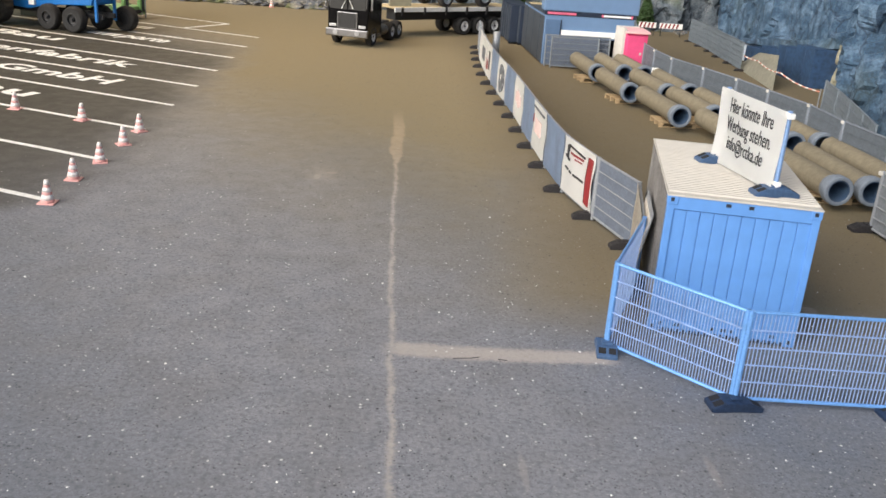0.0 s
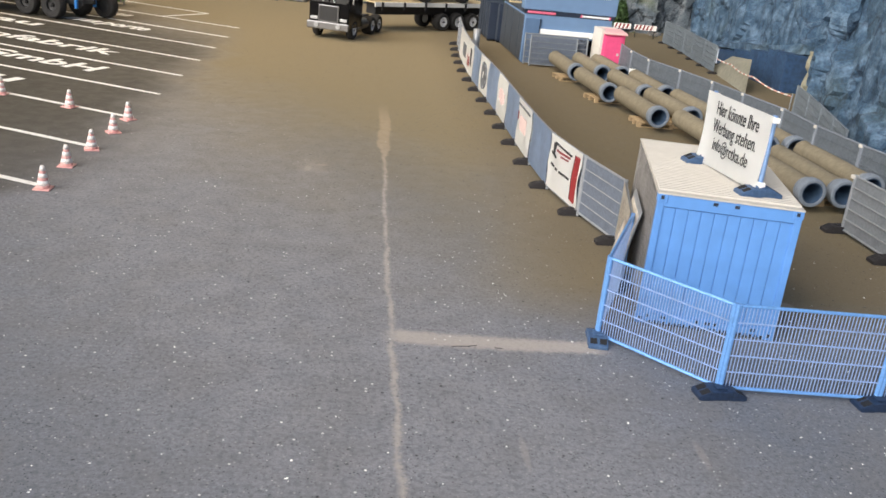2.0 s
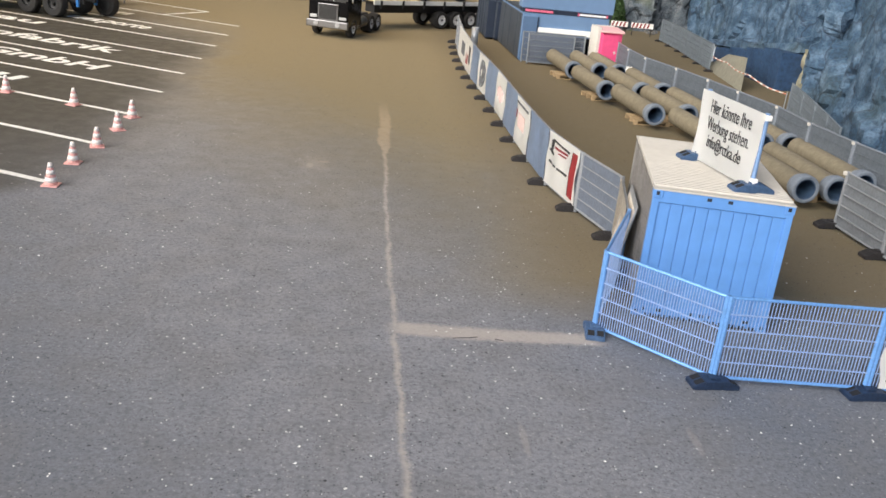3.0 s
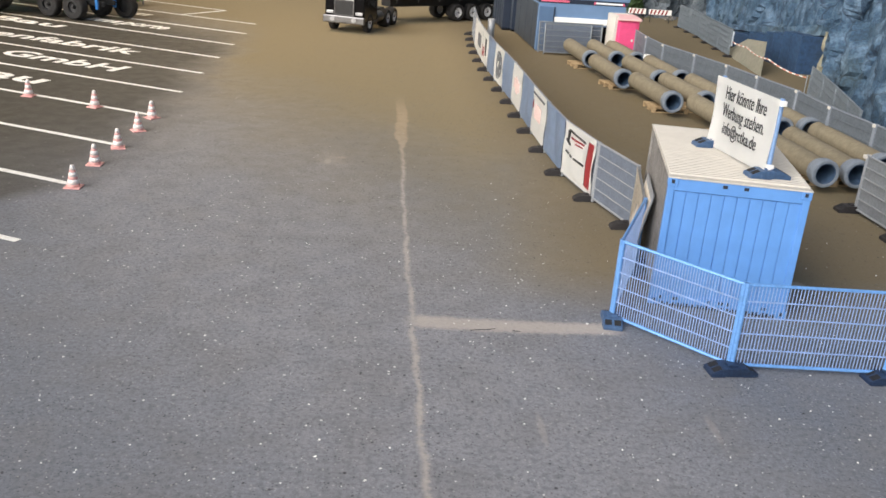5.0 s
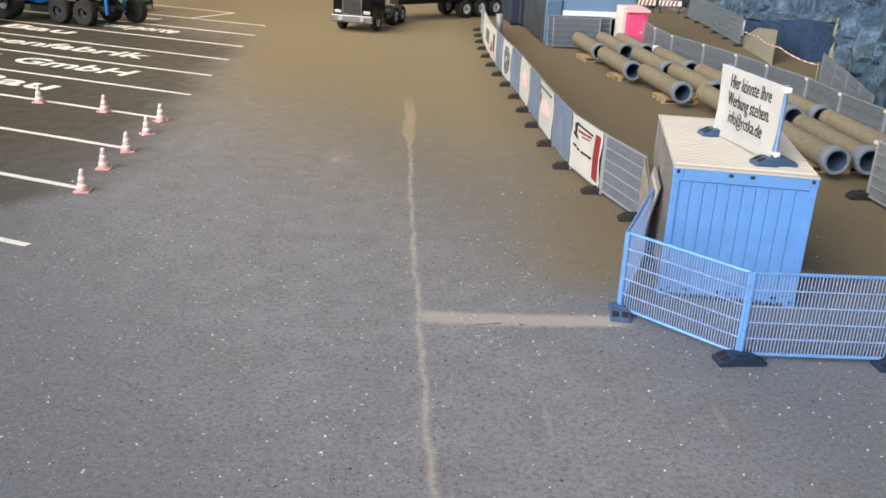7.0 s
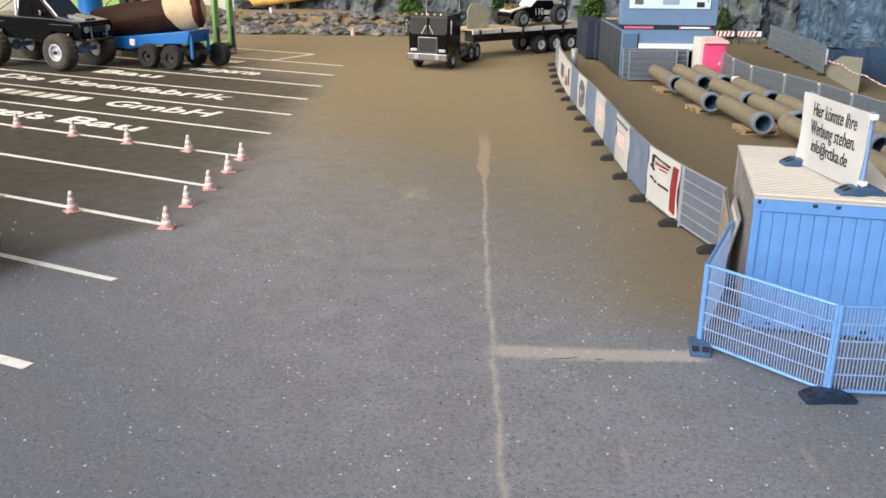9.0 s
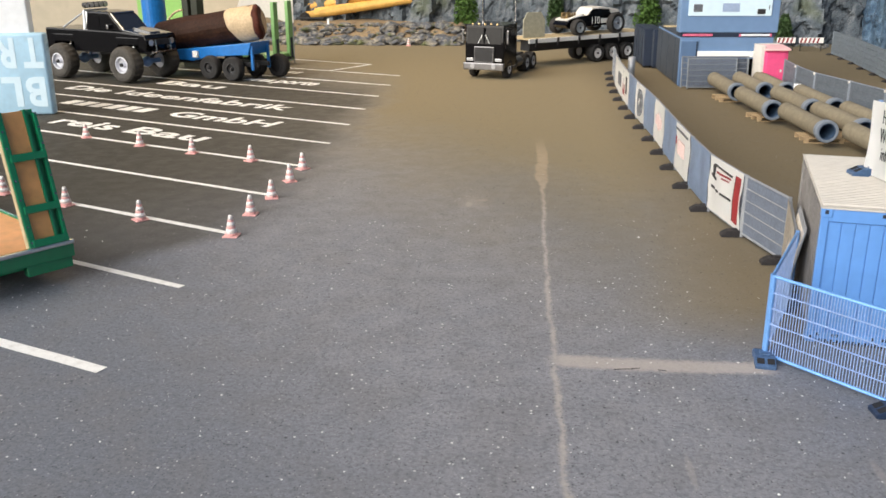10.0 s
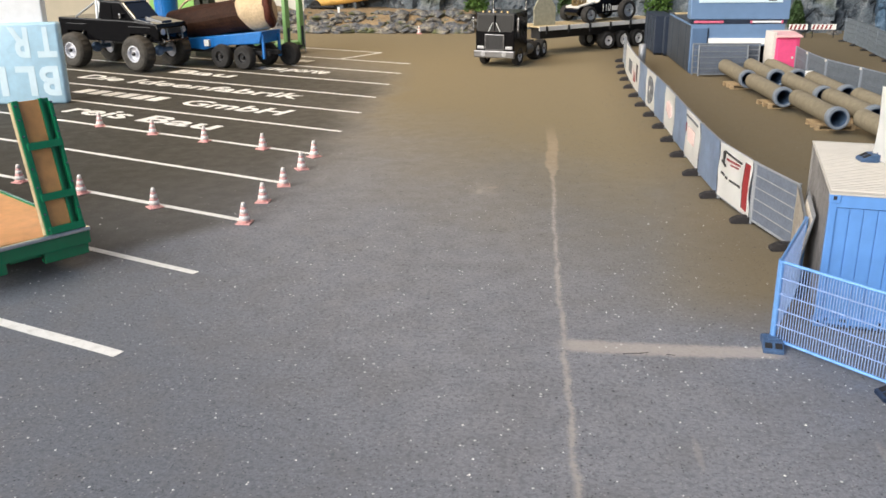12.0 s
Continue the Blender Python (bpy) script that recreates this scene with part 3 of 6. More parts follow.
# ---------------------------------------------------------------- rock walls and terraces
def rock_sheet(name, p0, p1, height, lean, label, seed, material, step=0.22, rough=1.0, floor=0.0):
    """A rock face between two ground points; it faces to the right of the way from p0 to p1."""
    p0, p1 = Vector((*p0, floor)), Vector((*p1, floor))
    along = (p1 - p0)
    length = along.length
    along.normalize()
    out = Vector((along.y, -along.x, 0))
    nx, nz = int(length / step), int(height / step)
    verts, faces = [], []
    for j in range(nz + 1):
        for i in range(nx + 1):
            u, h = length * i / nx, height * j / nz
            q = Vector((u * 0.35 + seed, h * 0.22, seed * 1.7))
            d = noise.fractal(q, 1.2, 2.0, 4) * 0.3
            cell = noise.voronoi(Vector((u * 0.36 + seed, h * 0.20, 0.5)))[1][0]
            d += 1.0 * (noise.cell(cell * 7.3) - 0.5)
            cell2 = noise.voronoi(Vector((u * 0.9, h * 0.5, seed)))
            d += 0.28 * (noise.cell(cell2[1][0] * 5.1) - 0.5) - 0.12 * max(0, 0.12 - (cell2[0][1] - cell2[0][0])) * 8
            d += noise.noise(Vector((u * 2.6, h * 2.6, seed))) * 0.05
            p = p0 + along * u + out * (d * rough - lean * h) + Vector((0, 0, h - (0.3 if j == 0 else 0)))
            verts.append(p * S)
    for j in range(nz):
        for i in range(nx):
            a = j * (nx + 1) + i
            faces.append((a, a + 1, a + nx + 2, a + nx + 1))
    me = bpy.data.meshes.new(name)
    me.from_pydata(verts, [], faces)
    me.materials.append(material)
    ob = new(name, me)
    thick = ob.modifiers.new("thickness", "SOLIDIFY")
    thick.thickness, thick.offset = 0.06, -1.0
    return tagged(ob, label, "rock wall", kind="structure")

rock_sheet("wall_north", (-14, 57), (33.5, 50.5), 15, 0.08, "grey-blue craggy quarry rock face behind the yard", 3.0, M_ROCKGREY)
rock_sheet("wall_east", (31.5, 54), (31.5, -6), 16, 0.07, "grey-blue blocky quarry rock face beside the yard", 11.0, M_ROCK, rough=0.6)
rock_sheet("wall_east_corner", (30.9, 27.4), (26.3, 21.2), 15, 0.05, "grey-blue blocky quarry rock corner", 5.0, M_ROCK, rough=0.6)
rock_sheet("wall_east_near", (26.5, 21.6), (24.4, -8), 15, 0.05, "grey-blue blocky quarry rock face close to the pipe store", 8.0, M_ROCK, rough=0.6)
bm = B()
bx(bm, (-70, 60, 0), (-13, 62, 18))
solo("wall_west", bm, M_PLASTER, at(0, 0), "plain beige plastered hall wall", "wall", kind="structure")

# sloping rubble bank and the dirt terrace above it
def bank():
    bm = B()
    nx, ny = 120, 40
    grid = []
    for j in range(ny + 1):
        row = []
        for i in range(nx + 1):
            x, v = -34 + 40 * i / nx, j / ny
            y = 50.6 + 13 * v
            toe = 50.9 + 0.5 * noise.noise(Vector((x * 0.5, 2, 0))) + (1.5 if x > 3 else 0) + max(0, -12 - x) * 0.55
            k = max(0.0, y - toe)
            z = min(k * 0.55, 1.15 + 0.07 * (k - 2)) if k < 20 else 1.15
            z += (0.22 * noise.fractal(Vector((x * 1.1, y * 1.1, 0)), 1.0, 2.0, 4)) * min(1, k) * (1.0 if k < 3 else 0.25)
            z *= min(1.0, max(0.0, (6 - x) / 2.5))
            row.append(bm.verts.new((x, y, z - 0.02)))
        grid.append(row)
    for j in range(ny):
        for i in range(nx):
            bm.faces.new((grid[j][i], grid[j][i + 1], grid[j + 1][i + 1], grid[j + 1][i]))
    return bm

solo("rubble_bank", bank(), M_DIRT, at(0, 0), "brown dirt bank rising behind the yard", "bank", kind="structure", smooth=True)

def boulder(seed, flat):
    bm = B()
    bmesh.ops.create_icosphere(bm, subdivisions=3, radius=1.0)
    for v in bm.verts:
        d = 1 + 0.35 * noise.noise(v.co * 1.3 + Vector((seed, 0, 0))) + 0.12 * noise.noise(v.co * 4 + Vector((0, seed, 0)))
        c = noise.voronoi(v.co * 1.4 + Vector((seed, seed, 0)))[0][0]
        v.co *= d * (0.8 + 0.35 * c)
        v.co.z *= flat
    return bm

boulder_meshes = [mesh_of("boulder", boulder(3.7 * k, 0.42 + 0.1 * (k % 3)), M_RUBBLE) for k in range(6)]
for k in range(270):
    x = rng.uniform(-13.5, 4.5)
    v = rng.random() ** 1.4
    y = 51.0 + 3.0 * v + (1.4 if x > 3 else 0)
    z = min(max(0, (y - 51.0)) * 0.55, 1.2)
    ob = new("boulder", boulder_meshes[k % 6])
    s = rng.choice((0.18, 0.25, 0.33, 0.45, 0.65)) * rng.uniform(0.8, 1.25) * (1 - 0.3 * v)
    ob.matrix_world = at(x, y, z + 0.05, rng.uniform(0, 360)) @ Matrix.Diagonal((s * rng.uniform(1, 1.7), s, s * rng.uniform(0.7, 1.1), 1))
    tagged(ob, "grey mossy boulder in the rubble bank", "boulder", "boulders of the rubble bank")
for k in range(40):
    x = rng.uniform(5, 29)
    ob = new("boulder", boulder_meshes[k % 6])
    s = rng.uniform(0.12, 0.4)
    ob.matrix_world = at(x, 52.6 - (x + 14) * 0.105 + rng.uniform(-0.6, 0.6) + 2.2, 0.05, rng.uniform(0, 360)) @ Matrix.Diagonal((s * 1.4, s, s, 1))
    tagged(ob, "grey boulder at the foot of the rock face", "boulder", "boulders below the rock face")

def tree(x, y, z, height, width, leaf, label, seed):
    r = random.Random(seed)
    t = thing("tree", at(x, y, z), label, "tree", "trees by the rock wall")
    bm = B()
    cyl(bm, (0, 0, -0.2), (0.05, 0, height * 0.55), 0.11, 8, 0.05)
    for k in range(9):
        a, h = r.uniform(0, 6.3), r.uniform(0.25, 0.8) * height
        cyl(bm, (0, 0, h), (math.cos(a) * width * 0.4, math.sin(a) * width * 0.4, h + 0.25), 0.035, 5, 0.012)
    part("trunk", bm, M_BARK, t)
    bm = B()
    for k in range(2600):
        h = r.uniform(0.28, 1.0)
        rad = width * 0.5 * (1.08 - h) ** 0.55 * r.uniform(0.25, 1.1)
        a = r.uniform(0, 6.3)
        c = Vector((rad * math.cos(a), rad * math.sin(a), h * height + r.uniform(-0.1, 0.1)))
        s = r.uniform(0.08, 0.17)
        u = Vector((r.uniform(-1, 1), r.uniform(-1, 1), r.uniform(-1, 1))).normalized() * s
        w = Vector((r.uniform(-1, 1), r.uniform(-1, 1), r.uniform(-1, 1))).normalized() * s
        bm.faces.new([bm.verts.new(c + q) for q in (u, w, -u, -w * 0.6)])
    part("crown", bm, leaf, t)

tree(2.5, 52.3, 0.1, 5.2, 2.2, M_LEAF, "small bushy green model tree by the rubble bank", 1)
tree(9.3, 54.2, 0.0, 4.4, 1.6, M_LEAFDARK, "dark green slender model tree before the rock face", 2)
tree(16.2, 53.4, 0.0, 4.6, 2.4, M_LEAF, "green model shrub before the rock face", 3)
tree(25.7, 50.8, 0.0, 2.2, 1.3, M_LEAFDARK, "dark low shrub at the foot of the rock face", 4)

# ---------------------------------------------------------------- the blue container with its sign
CW, CL, CH = 2.555, 4.395, 2.56
CROT = -11.5
container = thing("shipping_container", at(12.56, -1.73, 0, CROT), "bright blue steel shipping container with a cream ribbed roof on asphalt", "container")
bm = B()
ribs = 10
bx(bm, (0.06, 0.055, 0.10), (CW - 0.06, CL - 0.05, CH - 0.06))
part("body", bm, M_BLUE, container)
for k in range(ribs):
    bm = B()
    w = (CW - 0.24) / ribs
    x = 0.12 + w * k
    bx(bm, (x + 0.006, 0.03, 0.20), (x + w - 0.006, 0.10, CH - 0.26), 0.01)
    part("front_panel", bm, M_BLUE, container)
# side wall, its ribs and the rear left post are grey
bm = B()
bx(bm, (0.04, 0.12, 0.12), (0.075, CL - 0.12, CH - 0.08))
part("side_wall", bm, M_SIDE, container, "grey container side wall")
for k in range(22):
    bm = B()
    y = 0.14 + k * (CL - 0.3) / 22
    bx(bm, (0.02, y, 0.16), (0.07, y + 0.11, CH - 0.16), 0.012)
    part("side_rib", bm, M_SIDE, container, "grey ribbed side panel")
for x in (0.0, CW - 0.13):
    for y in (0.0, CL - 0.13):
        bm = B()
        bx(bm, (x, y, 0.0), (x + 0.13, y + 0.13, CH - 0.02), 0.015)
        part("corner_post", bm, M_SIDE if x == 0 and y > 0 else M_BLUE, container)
for x in (0.0, CW - 0.17):
    for z in (0.0, CH - 0.17):
        bm = B()
        bx(bm, (x - 0.012, -0.018, z), (x + 0.182, 0.16, z + 0.17), 0.02)
        cast = part("corner_casting", bm, M_BLUE, container)
        bm = B()
        bx(bm, (x + 0.05, -0.024, z + 0.06), (x + 0.11, -0.016, z + 0.13))
        part("slot", bm, M_BLUEDARK, cast)
bm = B()
bx(bm, (0.12, 0.0, CH - 0.25), (CW - 0.12, 0.12, CH - 0.02), 0.015)
part("top_rail", bm, M_BLUE, container)
bm = B()
bx(bm, (0.12, 0.0, 0.03), (CW - 0.12, 0.12, 0.21), 0.015)
part("bottom_rail", bm, M_BLUE, container)
for x in (0.98, 1.36):
    bm = B()
    bx(bm, (x, -0.006, CH - 0.12), (x + 0.085, 0.01, CH - 0.06))
    part("vent_slot", bm, M_BLUEDARK, container)
for x in (0.18, 0.44, 0.50, 1.10, 1.28, 1.34, 1.45, 2.1, 2.16):
    bm = B()
    bx(bm, (x, -0.006, 0.13), (x + 0.045, 0.01, 0.19))
    part("vent_slot", bm, M_BLUEDARK, container)
for k in range(24):
    bm = B()
    bx(bm, (0.14 + k * 0.094, -0.006, 0.0), (0.14 + k * 0.094 + 0.055, 0.02, 0.075))
    part("floor_notch", bm, M_BLUEDARK, container)
bm = B()
bx(bm, (-0.015, -0.02, CH - 0.02), (CW + 0.015, CL + 0.02, CH + 0.012), 0.01)
roof = part("roof", bm, M_CREAM, container, "cream painted ribbed roof sheet")
for k in range(34):
    bm = B()
    y = 0.16 + k * (CL - 0.3) / 34
    prism(bm, [(y, CH + 0.01), (y + 0.012, CH + 0.048), (y + 0.05, CH + 0.048), (y + 0.062, CH + 0.01)], "x", 0.015, CW - 0.015)
    part("roof_rib", bm, M_CREAM, roof)

def foot_block(t, m, material, long=0.92, name="foot"):
    """A low rubber foot: a tapered block with raised shoulders and a slot for the post."""
    bm = B()
    h = long / 2
    prism(bm, [(-h, 0.0), (h, 0.0), (h, 0.085), (h * 0.93, 0.10), (h * 0.50, 0.19), (-h * 0.50, 0.19), (-h * 0.93, 0.10), (-h, 0.085)], "y", -0.17, 0.17, 0.014)
    foot = part(name, bm, material, t, "dark moulded rubber foot")
    foot.matrix_local = m
    tilt = math.atan2(0.09, h * 0.43)
    for q in (-1, 1):
        mm = Matrix.Translation((q * h * 0.72, 0, 0.146)) @ Matrix.Rotation(q * tilt, 4, "Y")
        for yy in (-0.085, 0.085):
            bm = B()
            bx(bm, (-h * 0.19, yy - 0.062, -0.02), (h * 0.19, yy + 0.062, 0.006), 0.004, mm)
            part("grip_pad", bm, M_PADBLACK, foot, "black pad")
        for yy in (-0.178, 0.162):
            bm = B()
            bx(bm, (q * h * 0.46 - 0.022, yy, 0.0), (q * h * 0.46 + 0.022, yy + 0.016, 0.185), 0.003)
            part("rib", bm, material, foot)
            bm = B()
            bx(bm, (q * h * 0.74 - h * 0.20, yy + 0.003, 0.0), (q * h * 0.74 + h * 0.20, yy + 0.013, 0.045), 0.003)
            part("edge_lip", bm, material, foot)
    bm = B()
    bx(bm, (-0.09, -0.09, 0.18), (0.09, 0.09, 0.225), 0.012)
    part("post_socket", bm, material, foot)
    return foot

sign_pts = (Vector((14.17, 0.64, 0)), Vector((14.47, -1.54, 0)))
frame_ang = math.degrees(math.atan2(-2.18, 0.30))
sign = thing("advertising_sign", at(sign_pts[0].x, sign_pts[0].y, CH + 0.06, frame_ang), "white vinyl advertising sign with black lettering on a steel frame", "sign")
for p in (0.0, (sign_pts[1] - sign_pts[0]).length):
    foot_block(sign, Matrix.Translation((p * S, 0, -0.03 * S)) @ pose(0, 0, 0, 0, 0, 4 - frame_ang) @ Matrix.Diagonal((1, 1, 0.85, 1)), M_FOOT, 0.80)
SLEN = (sign_pts[1] - sign_pts[0]).length
for x in (0.0, SLEN):
    bm = B()
    cyl(bm, (x, 0, 0), (x, 0, 1.46), 0.045, 10)
    part("post", bm, M_GALV, sign)
for z in (0.18, 1.38):
    bm = B()
    cyl(bm, (0, 0, z), (SLEN, 0, z), 0.03, 8)
    part("rail", bm, M_GALV, sign)
for x in (0.0, SLEN):
    for z in (0.18, 1.38):
        bm = B()
        bx(bm, (x - 0.05, -0.06, z - 0.05), (x + 0.09, 0.06, z + 0.05), 0.015)
        part("clip", bm, M_BANNER, sign, "white plastic post clip")
bm = B()
nx, nz = 28, 16
def billow(u, v):
    return -0.06 - 0.03 * (1 - v) + 0.025 * math.sin(u * 7 + v * 2.0) * math.sin(v * 3.14) + 0.028 * math.sin(u * 3.1 + 1.0) * (1 - v) - 0.10 * max(0, 0.12 - u) * 5 * (1 - 0.5 * v)
SX0, SX1, SZ0, SZ1 = -0.08, SLEN + 0.04, 0.06, 1.45
g = []
for j in range(nz + 1):
    row = []
    for i in range(nx + 1):
        u, v = i / nx, j / nz
        row.append(bm.verts.new((SX0 + (SX1 - SX0) * u + 0.035 * math.sin(v * 5) * (1 - u), billow(u, v), SZ0 + (SZ1 - SZ0) * v - 0.06 * (1 - u) * (1 - v))))
    g.append(row)
fs = [bm.faces.new((g[j][i], g[j][i + 1], g[j + 1][i + 1], g[j + 1][i])) for j in range(nz) for i in range(nx)]
bmesh.ops.solidify(bm, geom=fs, thickness=0.012)
cloth = part("sign_sheet", bm, M_BANNER, sign, "white vinyl sheet")
for text, z, length, h in (("Hier könnte Ihre", 1.06, 1.56, 0.26), ("Werbung stehen.", 0.71, 1.66, 0.26), ("info@rctka.de", 0.37, 1.40, 0.26)):
    bm = fit_word(text, length, h, 0.003, -0.004)
    bmesh.ops.transform(bm, matrix=Matrix.Translation(((SLEN - length) / 2 + 0.0, 0, z)) @ Matrix.Rotation(radians(90), 4, "X"), verts=bm.verts)
    for v in bm.verts:
        v.co.y += billow((v.co.x - SX0) / (SX1 - SX0), (v.co.z - SZ0) / (SZ1 - SZ0)) - 0.022
    part("lettering", bm, M_PRINTBLACK, cloth, "black printed lettering")

# a poster board leaning on the side of the container
poster = thing("poster_board", at(12.56, -1.73, 0, CROT), "grey-edged poster board leaning on the container side", "poster")
bm = B()
prism(bm, [(-0.40, 0.0), (-0.385, 0.0), (-0.055, 1.75), (-0.07, 1.75)], "y", 1.35, 3.1)
board_ = part("board", bm, M_STEEL, poster)
bm = B()
prism(bm, [(-0.372, 0.2), (-0.36, 0.2), (-0.088, 1.62), (-0.10, 1.62)], "y", 1.47, 2.98)
part("photo", bm, M_PHOTO, board_, "brown and white photo print")

# ---------------------------------------------------------------- fences
def fence(label):
    return thing("mesh_fence", at(0, 0), label, "fence")

def wire_panel(t, m, length, material, post_mat, height=1.5, z0=0.12, wires=40, rows=5, wire=0.0055, row=0.018, row_mat=None):
    """One panel of a fence: a frame of two posts and two rails, with its wires under it."""
    bm = B()
    for x in (0.03, length - 0.03):
        cyl(bm, (x, 0, 0.03), (x, 0, height + 0.03), 0.042, 10)
    for z in (z0, height):
        cyl(bm, (0.03, 0, z), (length - 0.03, 0, z), 0.03, 8)
    panel = part("panel_frame", bm, post_mat, t)
    panel.matrix_local = m
    for k in range(1, rows):
        bm = B()
        z = z0 + (height - z0) * k / rows
        cyl(bm, (0.05, -0.012, z), (length - 0.05, -0.012, z), row, 6)
        part("cross_wire", bm, row_mat or post_mat, panel)
    bm = B()
    for k in range(1, wires):
        x = 0.06 + (length - 0.12) * k / wires
        bx(bm, (x - wire, -wire + 0.012, z0), (x + wire, wire + 0.012, height))
    tagged(part("wire_mesh", bm, material, panel), kind="stuff")
    return panel

def between(p, q):
    p, q = Vector((*p, 0)), Vector((*q, 0))
    d = q - p
    return at(p.x, p.y, 0, math.degrees(math.atan2(d.y, d.x))), d.length

NEAR = [(11.60, -2.60), (13.22, -4.35), (15.89, -4.45), (18.5, -4.55)]
near_fence = fence("pale blue galvanised wire mesh fence round the container")
for a, b in zip(NEAR, NEAR[1:]):
    m, d = between(a, b)
    wire_panel(near_fence, m, d, M_GALVWIRE, M_POSTSKY, height=1.57, wires=44, rows=5, wire=0.0065, row=0.014, row_mat=M_GALVWIRE)
for (x, y), r in zip(NEAR, (82, 4, 4, 0)):
    foot_block(near_fence, at(x, y - 0.08, 0, r) @ Matrix.Diagonal((1, 1, 0.8, 1)), M_FOOTNAVY if r < 45 else M_FOOT, 0.70 if r > 45 else 0.82)

def banner(m, length, z0, z1, label, material=None, marks=(), seed=0.0):
    t = thing("banner", m, label, "banner", "banners on the fence")
    bm = B()
    g = []
    nx, nz = 14, 10
    for j in range(nz + 1):
        g.append([bm.verts.new((length * i / nx + (0.05 * math.sin(j * 0.9 + seed) if i in (0, nx) else 0), -0.065 + 0.03 * math.sin(i * 0.8 + seed) * math.sin(j * 0.31), z0 + (z1 - z0) * j / nz)) for i in range(nx + 1)])
    fs = [bm.faces.new((g[j][i], g[j][i + 1], g[j + 1][i + 1], g[j + 1][i])) for j in range(nz) for i in range(nx)]
    bmesh.ops.solidify(bm, geom=fs, thickness=0.015)
    sheet_ = part("sheet", bm, material or M_BANNER, t)
    for mname, mm, pts in marks:
        bm = B()
        prism(bm, [(u * length, z0 + (z1 - z0) * v) for u, v in pts], "y", {"print_dot": -0.046, "emblem": -0.038}.get(mname, -0.026), -0.004)
        for q in bm.verts:
            q.co.y += -0.065 + 0.03 * math.sin(q.co.x / length * nx * 0.8 + seed) * math.sin((q.co.z - z0) / (z1 - z0) * nz * 0.31)
        part(mname, bm, mm, sheet_)
    return t

def disc(cx, cy, r, aspect, n=18):
    return [(cx + r * math.cos(2 * math.pi * i / n) / aspect, cy + r * math.sin(2 * math.pi * i / n)) for i in range(n)]

MAIN = [(13.25, 2.45), (12.75, 4.50), (12.36, 6.75), (12.25, 9.2), (12.19, 11.6), (12.16, 13.9), (12.13, 16.2), (12.04, 18.55), (11.93, 20.8), (11.87, 23.1), (11.84, 25.5), (11.86, 27.9), (11.92, 30.2), (12.03, 32.5), (12.15, 34.8)]
yard_fence = fence("long grey mesh fence on black feet along the yard")
for i, (a, b) in enumerate(zip(MAIN, MAIN[1:])):
    m, d = between(b, a)
    wire_panel(yard_fence, m, d, M_MESHFAR, M_STEEL, wires=56, wire=0.014, height=1.58, row=0.015)
for i, (x, y) in enumerate(MAIN):
    foot_block(yard_fence, at(x - 0.12, y + 0.1, 0, 0) @ Matrix.Diagonal((1, 0.75, 0.9, 1)), M_FOOTBLACK, 0.72)

def hang(i, u0, u1, **kw):
    m, d = between(MAIN[i + 1], MAIN[i])
    return banner(m @ at(u0 * d, 0), (u1 - u0) * d, 0.16, 1.62, **kw)

def strip(u0, v0, u1, v1):
    return [(u0, v0), (u1, v0), (u1, v1), (u0, v1)]

logo = [("emblem", M_PRINTBLACK, [(0.14, 0.86), (0.19, 0.895), (0.70, 0.845), (0.70, 0.818), (0.215, 0.865), (0.17, 0.66), (0.25, 0.64), (0.25, 0.61), (0.09, 0.66), (0.09, 0.69), (0.14, 0.68)]),
        *[("print_bar", M_PRINTRED, strip(0.27 + 0.05 * k, 0.75, 0.30 + 0.05 * k, 0.785)) for k in range(8)],
        *[("print_bar", M_PRINTRED, strip(0.42 + 0.04 * k, 0.69, 0.448 + 0.04 * k, 0.712)) for k in range(5)],
        *[("print_bar", M_PRINTBLACK, strip(0.09 + 0.047 * k, 0.43 - 0.004 * k, 0.118 + 0.047 * k, 0.468 - 0.004 * k)) for k in range(13) if k not in (3, 6)],
        ("print_bar", M_PRINTRED, [(0.82, 0.10), (0.95, 0.08), (0.965, 0.90), (0.84, 0.90), (0.79, 0.5)]),
        ("print_bar", M_PRINTBLACK, [(0.80, 0.10), (0.82, 0.10), (0.79, 0.5), (0.84, 0.9), (0.82, 0.9), (0.77, 0.5)])]
hang(1, 0.0, 0.98, label="white vinyl banner with black and red printed emblem", marks=logo, seed=0.5)
hang(2, 0.0, 0.98, label="plain blue-grey vinyl banner on the fence", material=M_BANNERBLUE, seed=1.5)
hang(3, 0.0, 0.95, label="white vinyl banner with pale red and dark prints", seed=2.0,
     marks=[("print_bar", M_PRINTPINK, strip(0.3, 0.4, 0.75, 0.7)), ("print_bar", M_PRINTRED, strip(0.08, 0.55, 0.16, 0.72)), ("print_bar", M_PRINTGREY, strip(0.05, 0.86, 0.9, 0.9))])
hang(4, 0.0, 1.0, label="plain blue-grey vinyl banner on the fence", material=M_BANNERBLUE, seed=3.0)
hang(5, 0.0, 0.95, label="white vinyl banner with a faded red print", seed=4.0, marks=[("print_bar", M_PRINTPINK, strip(0.20 + 0.1 * i, 0.36 + 0.06 * j, 0.28 + 0.1 * i, 0.405 + 0.06 * j)) for i in range(6) for j in range(6) if abs(i - 2.5) + abs(j - 2.5) < 4.2])
hang(6, 0.0, 1.0, label="plain blue-grey vinyl banner on the fence", material=M_BANNERBLUE, seed=5.0)
